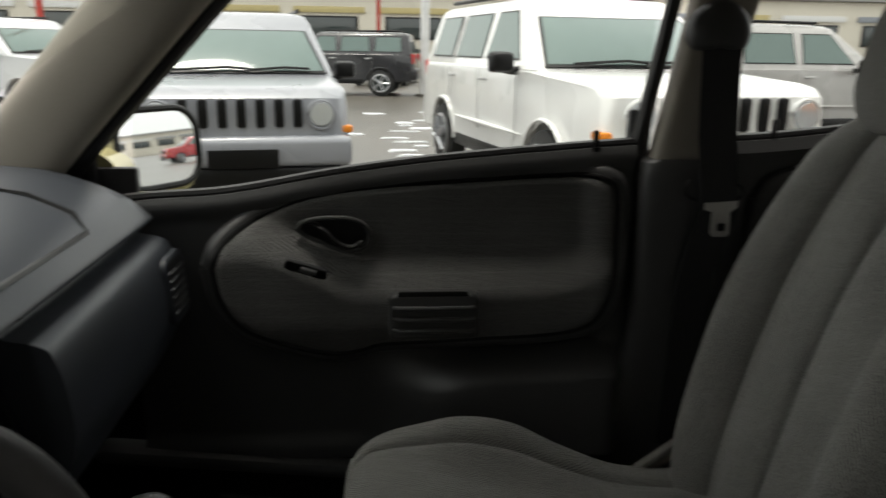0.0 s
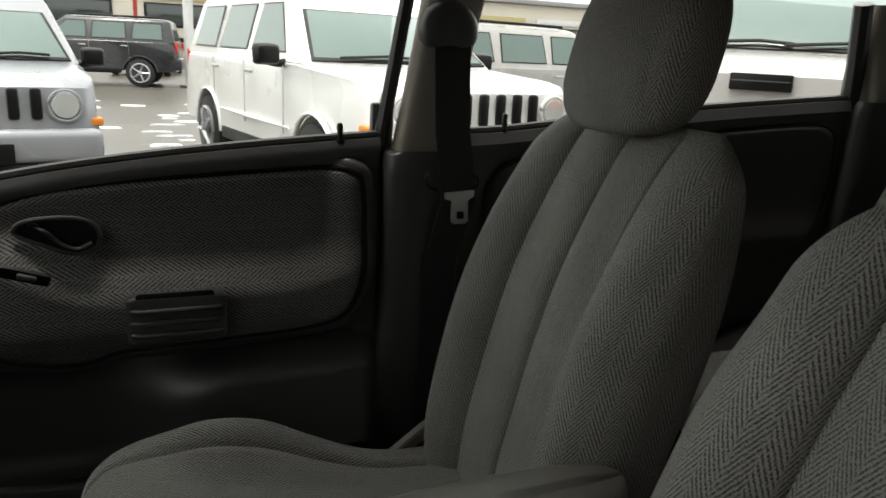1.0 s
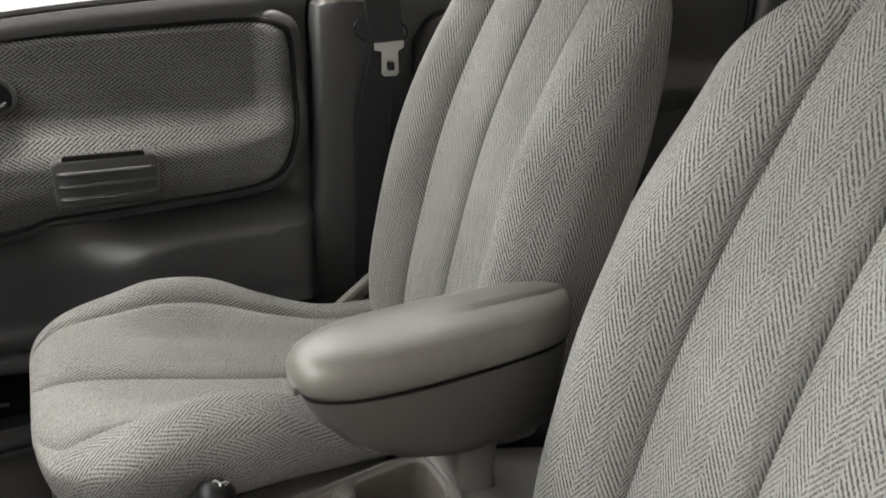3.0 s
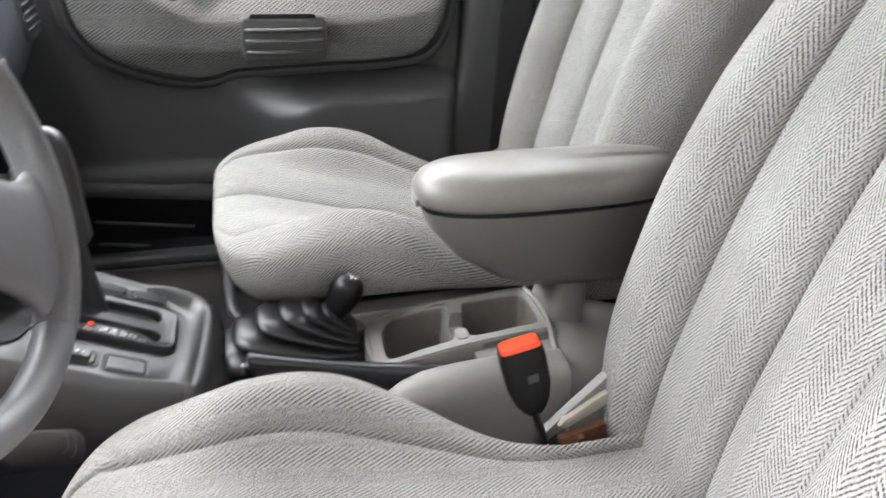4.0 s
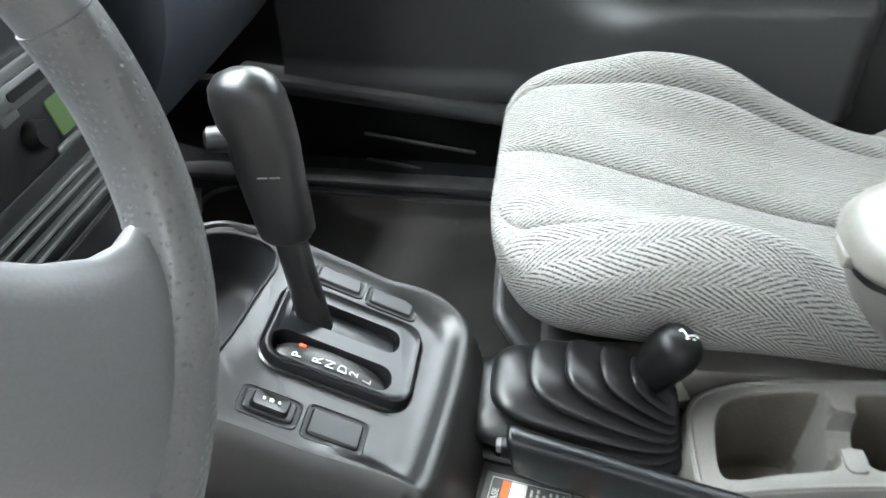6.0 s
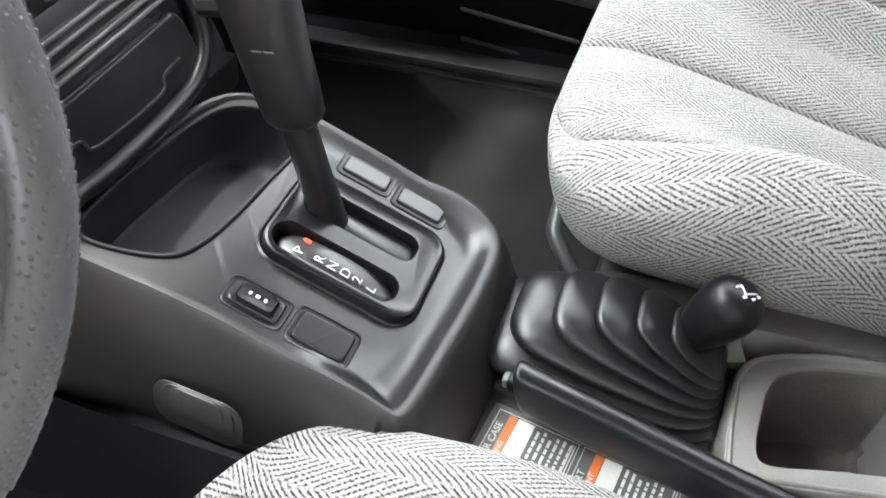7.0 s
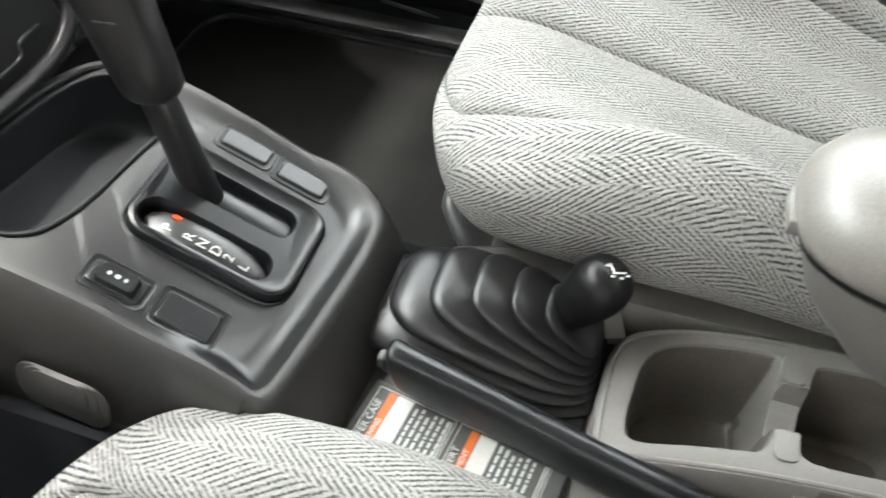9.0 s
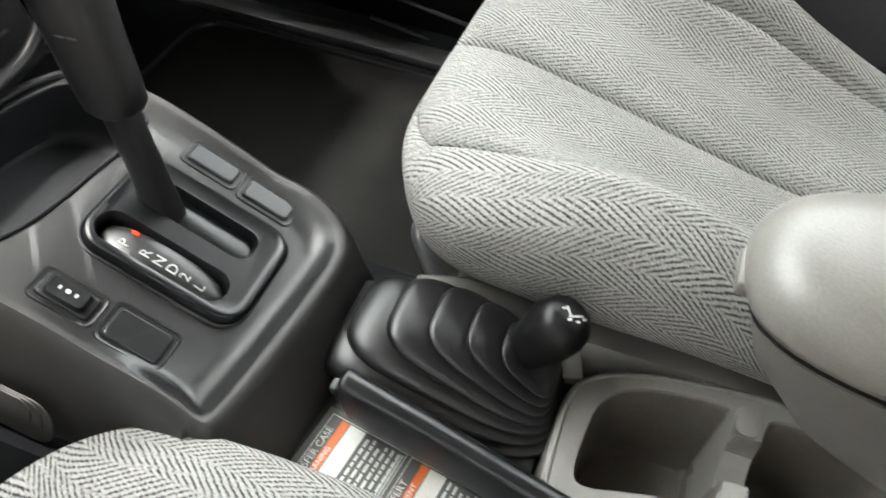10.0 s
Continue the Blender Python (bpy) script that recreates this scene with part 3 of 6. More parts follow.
# ---- the car's own nose and wheels, which carry it ----
def car_nose():
    gold = mat("gold_bonnet_paint", (0.30, 0.29, 0.15), 0.35, coat=0.6, bump=0.0)
    rows = []
    for x, z in ((-2.02, 0.62), (-2.05, 0.72), (-2.00, 0.88), (-1.90, 0.95), (-1.5, 1.00), (-1.1, 1.04), (-0.90, 1.06)):
        rows.append([(x, 0.74 * math.sin(a) * (1 - 0.05 * max(0.0, (-1.7 - x))), z + 0.035 * math.cos(a)) for a in [radians(-90 + 10 * j) for j in range(19)]] + [(x, 0.74, 0.42), (x, -0.74, 0.42)])
    tagged(part("bonnet", loft(rows), gold), "gold painted bonnet and front wings", "bonnet", kind="structure")
    for x in (-1.42, 1.55):
        for s in (1, -1):
            w = thing("wheel", (x, s * 0.66, GROUND), "black tyre on a grey wheel under the car", "wheel", "car wheels")
            part("tyre", tube([(x, s * (0.58 + d), GROUND + 0.34) for d in (0.0, 0.02, 0.16, 0.18)], [0.29, 0.34, 0.34, 0.29], 32), RUBBER, w)
            part("rim", tube([(x, s * 0.755, GROUND + 0.34), (x, s * 0.768, GROUND + 0.34)], [0.21, 0.19], 24), VINYL, w)
    part_floor = rbox((0.7, 0.0, 0.335), (3.4, 1.30, 0.05), 0.02)
    tagged(part("floor_underbody", part_floor, DARK), "dark steel underbody", "underbody", kind="structure")


car_nose()


# ---- passenger door ----
def star(outline, depth, n_in=56, push=0.012):
    """A padded panel over a closed outline (x, z) on the door; depth(x, z) gives its y."""
    cx = sum(p[0] for p in outline) / len(outline)
    cz = sum(p[1] for p in outline) / len(outline)
    bm = bmesh.new()
    uvl = bm.loops.layers.uv.new("UVMap")
    rings = []
    for i in range(n_in):
        k = 1 - (i / n_in) ** 1.3
        roll = push * (1 - math.sqrt(max(0.0, 1 - (1 - min(1.0, (i / n_in) ** 1.3 / 0.06)) ** 2)))
        rings.append([bm.verts.new((cx + (x - cx) * k, depth(cx + (x - cx) * k, cz + (z - cz) * k) + roll, cz + (z - cz) * k)) for x, z in outline])
    skirt = [bm.verts.new((x, 0.692, z)) for x, z in outline]
    for i in range(len(outline)):
        k = (i + 1) % len(outline)
        bm.faces.new((skirt[i], skirt[k], rings[0][k], rings[0][i]))
    mid = bm.verts.new((cx, depth(cx, cz), cz))
    n = len(outline)
    for a, b in zip(rings, rings[1:]):
        for i in range(n):
            bm.faces.new((a[i], a[(i + 1) % n], b[(i + 1) % n], b[i]))
    for i in range(n):
        bm.faces.new((rings[-1][i], rings[-1][(i + 1) % n], mid))
    for fc in bm.faces:
        for lp in fc.loops:
            lp[uvl].uv = (lp.vert.co.z, lp.vert.co.x)
    bmesh.ops.recalc_face_normals(bm, faces=bm.faces[:])
    return bm


def pad_y(x, z):
    """How far the cloth pad of the front door stands out: an armrest swell low down, rising towards the hinge side."""
    shelf = 0.940 + 0.075 * ease(0.06, -0.14, x) + 0.03 * ease(0.38, 0.52, x)
    swell = ease(shelf + 0.048, shelf - 0.042, z)
    swell *= 0.72 + 0.28 * ease(0.42, 0.20, x)
    under = ease(0.870, 0.795, z)
    bump = 0.052 * swell * (1 - 0.60 * under) + 0.020 * ease(0.445, 0.50, x) * (1 - swell)
    hollow = 0.010 * math.exp(-(((x - 0.02) / 0.09) ** 2 + ((z - 1.03) / 0.035) ** 2))
    return 0.676 - bump + hollow


def skin_y(x, z):
    """The hard door skin with its lower pocket swell."""
    pocket = ease(0.020, 0.235, x) * ease(0.575, 0.520, x) * ease(0.555, 0.60, z) * ease(0.802, 0.700 + 0.048 * ease(0.16, 0.30, x), z)
    toe = 0.012 * ease(0.62, 0.58, z)
    ledge = 0.012 * math.exp(-((z - (sill_z(x) - 0.02)) / 0.018) ** 2)
    groove = 0.006 * math.exp(-((z - 0.803) / 0.006) ** 2) * ease(0.05, 0.09, x) * ease(0.53, 0.50, x)
    return 0.690 - 0.072 * pocket - toe - ledge + groove


def front_door():
    d = thing("door_1", (0.12, 0.70, 0.56), "dark grey passenger door with a grey cloth panel, closed", "car door", "passenger side doors", "structure")
    rows = []
    for i in range(80):
        x = -0.36 + 0.915 * i / 79
        rows.append([(x, skin_y(x, z), z) for z in [0.565 + (sill_z(x) - 0.565) * (j / 59) for j in range(60)]])
    bm = loft(rows, closed=False)
    rim = [e for e in bm.edges if e.is_boundary]
    ex = bmesh.ops.extrude_edge_only(bm, edges=rim)
    for g in ex["geom"]:
        if isinstance(g, bmesh.types.BMVert):
            g.co.y = 0.735
    bmesh.ops.recalc_face_normals(bm, faces=bm.faces[:])
    part("inner_skin", bm, DARK, d)
    line = curve([(x, 0, z) for x, z in [(-0.199, 0.965), (-0.180, 1.005), (-0.115, 1.050), (-0.023, 1.083), (0.10, 1.100), (0.25, 1.110), (0.44, 1.121), (0.497, 1.113), (0.515, 1.085), (0.518, 0.98), (0.505, 0.90), (0.470, 0.845), (0.40, 0.826), (0.27, 0.822), (0.14, 0.816), (0.085, 0.812), (0.05, 0.800), (0.0, 0.795), (-0.07, 0.810), (-0.14, 0.845), (-0.185, 0.90), (-0.199, 0.965)]], 7)[:-1]
    outline = [(p.x, p.z) for p in line]
    part("cloth_pad", star(outline, pad_y), DOOR_CLOTH, d, "grey herringbone cloth armrest pad")
    bead = [(0.159 + (x - 0.159) * 1.012, 0.96 + (z - 0.96) * 1.022) for x, z in outline + outline[:1]]
    part("pad_piping", tube([(x, pad_y(x, z) + 0.010, z) for x, z in bead], 0.0052, 8, up=(0, 1, 0)), BLACK, d)
    part("pad_surround", tube([(0.159 + (x - 0.159) * 1.028, pad_y(x, z) + 0.026, 0.96 + (z - 0.96) * 1.048) for x, z in outline + outline[:1]], 0.018, 12, up=(0, 1, 0)), DARK, d)
    # pull cup with three ribs
    p = part("door_pull", slab(rrect(0.162, 0.085, 0.012, cx=0.184, cy=0.880), 0.036, basis((0, 0.644, 0), (1, 0, 0), (0, 0, 1)), 0.007, 3), PULL, d)
    for k in range(3):
        part("rib", tube([(0.112, 0.611, 0.856 + 0.021 * k), (0.120, 0.604, 0.856 + 0.021 * k), (0.248, 0.604, 0.856 + 0.021 * k), (0.256, 0.611, 0.856 + 0.021 * k)], 0.0045, 10), PULL, p)
    part("pull_slot", slab(rrect(0.125, 0.012, 0.005, cx=0.182, cy=0.9215), 0.004, basis((0, 0.613, 0), (1, 0, 0), (0, 0, 1)), 0.001), BLACK, p)
    # inner latch
    ring = [(p.x, p.z) for p in curve([(-0.058, 0, 1.030), (-0.044, 0, 1.043), (-0.010, 0, 1.049), (0.034, 0, 1.048), (0.060, 0, 1.038), (0.070, 0, 1.018), (0.064, 0, 0.998), (0.042, 0, 0.988), (0.012, 0, 0.992), (-0.018, 0, 1.006), (-0.046, 0, 1.018), (-0.058, 0, 1.030)], 5)][:-1]
    b = part("latch_bezel", tube([(u, 0.665, v) for u, v in ring + ring[:1]], 0.0038, 8, up=(0, 1, 0)), PULL, d)
    part("latch_cup", slab(ring, 0.004, basis((0, 0.672, 0), (1, 0, 0), (0, 0, 1))), BLACK, b)
    part("latch_lever", tube(curve([(-0.030, 0.660, 1.040), (-0.006, 0.655, 1.026), (0.012, 0.651, 1.008), (0.036, 0.650, 0.999), (0.058, 0.654, 1.008)], 6), [0.004] * 4 + [0.0065] * 21, 10, flat=0.7), BLACK, b)
    part("latch_hinge", tube([(-0.026, 0.664, 1.034), (-0.026, 0.656, 1.034)], 0.009, 14), BLACK, b)
    # window switch
    s = part("window_switch", slab(rrect(0.076, 0.021, 0.007), 0.008, basis((-0.038, 0.614, 0.972), (0.95, 0, -0.30), (0.25, -0.30, 0.9)), 0.003), BLACK, d)
    part("rocker", slab(rrect(0.028, 0.010, 0.003), 0.007, basis((-0.034, 0.607, 0.970), (0.95, 0, -0.30), (0.25, -0.30, 0.9)), 0.003), PULL, s)
    # waist seal, lock pin, pane
    part("window_seal", tube([(x, 0.700, sill_z(x) + 0.004) for x in [-0.36 + 0.0305 * i for i in range(31)]], 0.009, 8), RUBBER, d)
    k = part("lock_pin", tube([(0.480, 0.690, 1.165), (0.479, 0.690, 1.200), (0.479, 0.690, 1.204)], [0.0045, 0.006, 0.004], 10), BLACK, d)
    part("pin_collar", tube([(0.480, 0.690, 1.166), (0.480, 0.690, 1.174)], 0.009, 12), BLACK, k)
    pane = part("pane", facing(loft([[(x, 0.712 - 0.10 * (z - 1.1), z) for x in (-0.34, -0.1, 0.2, 0.57)] for z in (1.06, 1.25, 1.46)], closed=False), (0, -1, 0)), PANE, d)
    pane.visible_shadow = False
    fr = part("window_frame", merge(
        tube([(0.558, 0.705, 1.16), (0.580, 0.695, 1.30), (0.602, 0.675, 1.47)], [0.014] * 3, 8),
        tube([(-0.06, 0.67, 1.47), (0.1, 0.67, 1.475), (0.6, 0.672, 1.475)], 0.012, 8)), RUBBER, d)
    part("mirror_sail", slab([(-0.43, 1.02), (-0.402, 1.06), (-0.404, 1.245), (-0.44, 1.20), (-0.58, 1.04)], 0.02, basis((0, 0.705, 0), (1, 0, 0), (0, 0, 1)), 0.003), BLACK, d)
    return d


front_door()


def rear_door():
    d = thing("door_2", (1.25, 0.70, 0.56), "dark grey rear door with a dark cloth panel, closed", "car door", "passenger side doors", "structure")
    rows = []
    for i in range(60):
        x = 0.70 + 1.03 * i / 59
        rows.append([(x, 0.690 - 0.012 * math.exp(-((z - (sill_z(x) - 0.02)) / 0.018) ** 2), z) for z in [0.565 + (sill_z(x) - 0.565) * (j / 29) for j in range(30)]])
    bm = loft(rows, closed=False)
    ex = bmesh.ops.extrude_edge_only(bm, edges=[e for e in bm.edges if e.is_boundary])
    for g in ex["geom"]:
        if isinstance(g, bmesh.types.BMVert):
            g.co.y = 0.735
    bmesh.ops.recalc_face_normals(bm, faces=bm.faces[:])
    part("inner_skin", bm, DARK, d)
    line = curve([(x, 0, z) for x, z in [(0.78, 1.08), (0.83, 1.13), (1.0, 1.155), (1.3, 1.19), (1.6, 1.212), (1.68, 1.20), (1.70, 1.15), (1.70, 1.05), (1.66, 0.95), (1.58, 0.90), (1.3, 0.87), (1.0, 0.85), (0.84, 0.86), (0.78, 0.93), (0.78, 1.08)]], 6)[:-1]
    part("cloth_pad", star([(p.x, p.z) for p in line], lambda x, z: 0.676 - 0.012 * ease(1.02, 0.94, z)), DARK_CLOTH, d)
    part("pad_piping", tube([(p.x, 0.684, p.z) for p in line + line[:1]], 0.005, 8, up=(0, 1, 0)), BLACK, d)
    part("window_seal", tube([(x, 0.700, sill_z(x) + 0.004) for x in [0.70 + 0.0345 * i for i in range(31)]], 0.009, 8), RUBBER, d)
    part("lock_pin", tube([(0.812, 0.690, 1.185), (0.812, 0.690, 1.222), (0.812, 0.690, 1.226)], [0.0045, 0.006, 0.004], 10), BLACK, d)
    pane = part("pane", facing(loft([[(x, 0.712 - 0.10 * (z - 1.1), z) for x in (0.70, 1.2, 1.73)] for z in (1.17, 1.32, 1.48)], closed=False), (0, -1, 0)), PANE, d)
    pane.visible_shadow = False
    part("window_frame", tube([(1.745, 0.705, 1.25), (1.735, 0.695, 1.35), (1.70, 0.675, 1.49)], [0.022] * 3, 8), RUBBER, d)
    return d


rear_door()


def open_driver_door():
    d = thing("door_3", (-0.42, -0.72, 0.5), "dark grey driver door standing wide open", "car door", kind="structure")
    # door is out of view; its angle is chosen to block low light
    m = Matrix.Translation((-0.44, -0.745, 0.0)) @ Matrix.Rotation(radians(-38), 4, "Z")
    bm = loft([[(x, y, z) for y, z in ((-0.045, 0.50), (0.0, 0.47), (0.03, 0.50), (0.035, 1.08), (0.0, 1.13), (-0.045, 1.10))] for x in (0.0, 0.02, 0.5, 1.0, 1.03)])
    bm.transform(m)
    part("inner_skin", bm, DARK, d)
    fr = tube([(0.0, 0.0, 1.10), (0.30, 0.02, 1.44), (0.95, 0.02, 1.47), (1.02, 0.0, 1.12)], 0.018, 8)
    fr.transform(m)
    part("window_frame", fr, RUBBER, d)
    pn = loft([[(x, 0.0, 1.11), (x + (0.3 if x < 0.1 else -0.06), 0.02, 1.46)] for x in (0.02, 1.0)], closed=False)
    pn.transform(m)
    part("pane", pn, PANE, d)
    return d


open_driver_door()


def pillars():
    # windscreen pillar: a rounded trim from the dash corner to the roof
    path = curve([(-0.66, 0.665, 1.02), (-0.53, 0.66, 1.135), (-0.45, 0.655, 1.222), (-0.275, 0.635, 1.405), (-0.19, 0.62, 1.49)], 6)
    rings = []
    for i, p in enumerate(path):
        d = (path[min(i + 1, len(path) - 1)] - path[max(i - 1, 0)]).normalized()
        s = Vector((0, 1, 0))
        u = s.cross(d).normalized()
        rings.append([p + 0.070 * sq(2 * math.pi * j / 24, 2.8)[0] * u + 0.034 * sq(2 * math.pi * j / 24, 2.8)[1] * s for j in range(24)])
    tagged(part("trim_front", loft(rings), PILLAR), "beige grey windscreen pillar trim", "pillar trim", kind="structure")
    seal = [p + Vector((0.056, 0.022, -0.050)) for p in path]
    tagged(part("trim_seal", tube(seal, 0.014, 8), RUBBER), "black rubber door seal", "door seal", kind="structure")
    # rail out of view, hung low to hold sky light off the driver cushion
    rail = loft([[(x, -0.705 + 0.032 * sq(2 * math.pi * j / 16, 3)[0], 1.455 + rise + 0.055 * sq(2 * math.pi * j / 16, 3)[1]) for j in range(16)] for x, rise in ((-0.20, 0.0), (0.2, 0.015), (0.7, 0.025), (1.05, 0.02))])
    tagged(part("trim_shade_rail", rail, RUBBER), "unseen dark rail over the open driver door, added to block sky light", "roof rail", kind="structure")
    # centre pillar: light upper trim, dark lower trim
    up = loft([[(x0 + w * sq(2 * math.pi * j / 24, 4)[0], y + 0.03 * sq(2 * math.pi * j / 24, 4)[1], z) for j in range(24)] for z, x0, w, y in ((1.14, 0.640, 0.062, 0.690), (1.25, 0.655, 0.058, 0.682), (1.36, 0.668, 0.055, 0.672), (1.48, 0.685, 0.058, 0.655))])
    tagged(part("trim_centre_upper", up, PILLAR), "beige grey upper centre pillar trim", "pillar trim", kind="structure")
    lo = loft([[(x0 + w * sq(2 * math.pi * j / 24, 4)[0], y + 0.035 * sq(2 * math.pi * j / 24, 4)[1], z) for j in range(24)] for z, x0, w, y in ((0.44, 0.60, 0.13, 0.690), (0.62, 0.615, 0.095, 0.682), (0.80, 0.632, 0.078, 0.678), (1.0, 0.640, 0.078, 0.676), (1.12, 0.640, 0.080, 0.676), (1.15, 0.642, 0.078, 0.680), (1.156, 0.642, 0.070, 0.684))])
    tagged(part("trim_centre_lower", lo, DARK), "dark grey lower centre pillar trim", "pillar trim", kind="structure")
    tagged(part("trim_seal", rbox((0.568, 0.724, 0.90), (0.044, 0.02, 0.68), 0.006), RUBBER), "black rubber seal behind the front door", "door seal", kind="structure")
    rear = loft([[(x0 + w * sq(2 * math.pi * j / 24, 4)[0], 0.690 + 0.04 * sq(2 * math.pi * j / 24, 4)[1], z) for j in range(24)] for z, x0, w in ((0.5, 1.80, 0.09), (1.0, 1.81, 0.085), (1.24, 1.82, 0.085), (1.27, 1.82, 0.075))])
    tagged(part("trim_rear_lower", rear, DARK), "dark grey lower rear pillar trim", "pillar trim", kind="structure")
    rear = loft([[(x0 + w * sq(2 * math.pi * j / 24, 4)[0], 0.685 + 0.03 * sq(2 * math.pi * j / 24, 4)[1], z) for j in range(24)] for z, x0, w in ((1.262, 1.84, 0.07), (1.49, 1.81, 0.075))])
    tagged(part("trim_rear_upper", rear, PILLAR), "beige grey upper rear pillar trim", "pillar trim", kind="structure")
    bm = rbox((2.15, 0.70, 0.95), (0.62, 0.05, 0.75), 0.02)
    tagged(part("trim_quarter", bm, DARK), "dark grey quarter panel", "quarter panel", kind="structure")


pillars()


def seat_belt():
    b = thing("seat_belt", (0.665, 0.62, 1.03), "black seat belt hanging on the centre pillar with a steel tongue", "seat belt")
    cover = loft([[(0.660 + 0.055 * k * sq(2 * math.pi * j / 32, 2.4)[0], 0.640 - dy, 1.375 + (0.042 * k) * sq(2 * math.pi * j / 32, 2.4)[1] + 0.03 * k * (1 - abs(sq(2 * math.pi * j / 32, 2.4)[0])) * 0.5) for j in range(32)] for dy, k in ((0.0, 1.0), (0.016, 0.98), (0.026, 0.85), (0.031, 0.55))])
    part("guide_cover", cover, DARK, b, "dark grey plastic guide cover")
    part("webbing", loft([[(x0 - 0.034, y, z), (x0 + 0.034, y, z), (x0 + 0.034, y - 0.003, z), (x0 - 0.034, y - 0.003, z)] for x0, y, z in ((0.664, 0.622, 1.37), (0.672, 0.618, 1.20), (0.690, 0.616, 1.075), (0.665, 0.632, 0.95), (0.66, 0.640, 0.6))]), WEBBING, b)
    for s0 in (-1, 1):
        part("strap_guide", tube(curve([(0.668 + s0 * 0.036, 0.622, 1.125), (0.672 + s0 * 0.050, 0.612, 1.115), (0.676 + s0 * 0.050, 0.612, 1.100), (0.680 + s0 * 0.036, 0.616, 1.090)], 5), 0.0025, 6), BLACK, b)
    t = part("tongue", slab([(-0.030, 0.016), (0.030, 0.020), (0.030, 0.008), (0.017, 0.0), (0.018, -0.038), (0.012, -0.044), (-0.012, -0.044), (-0.018, -0.038), (-0.016, 0.0), (-0.030, 0.004)], 0.003, basis((0.690, 0.612, 1.070), (1, 0, 0), (0, 0.1, 1)), 0.001), STEEL, b, "steel latch tongue")
    part("tongue_slot", slab(rrect(0.014, 0.014, 0.003, cx=0.0, cy=-0.026), 0.001, basis((0.690, 0.606, 1.070), (1, 0, 0), (0, 0.1, 1))), BLACK, t)


seat_belt()


def sill_trim():
    s = thing("sill_trim", (-0.1, 0.68, 0.40), "black ribbed kick trim along the door sill", "sill trim")
    part("ledge", rbox((0.2, 0.690, 0.5215), (1.3, 0.06, 0.03), 0.01, pose(0, 0, 0, 0, 6, 0)), DARK, s)
    part("kick_panel", rbox((0.1, 0.706, 0.475), (1.9, 0.03, 0.20), 0.01), BLACK, s)
    # lighter strips stand in for the highlights along the groove edges
    for z in (0.478, 0.425):
        part("groove_glint", rbox((-0.130, 0.684, z - 0.004), (0.20, 0.006, 0.006), 0.002, pose(0, 0, 0, 0, 8, 0)), VINYL, s)
    part("front_kick_panel", rbox((-0.62, 0.722, 0.76), (0.56, 0.02, 0.74), 0.006), BLACK, s)
    part("lower_ledge", rbox((0.0, 0.66, 0.405), (1.2, 0.05, 0.02), 0.008), DARK, s)
    part("inner_sill", rbox((0.6, 0.725, 0.44), (3.0, 0.02, 0.28), 0.006), BLACK, s)


sill_trim()


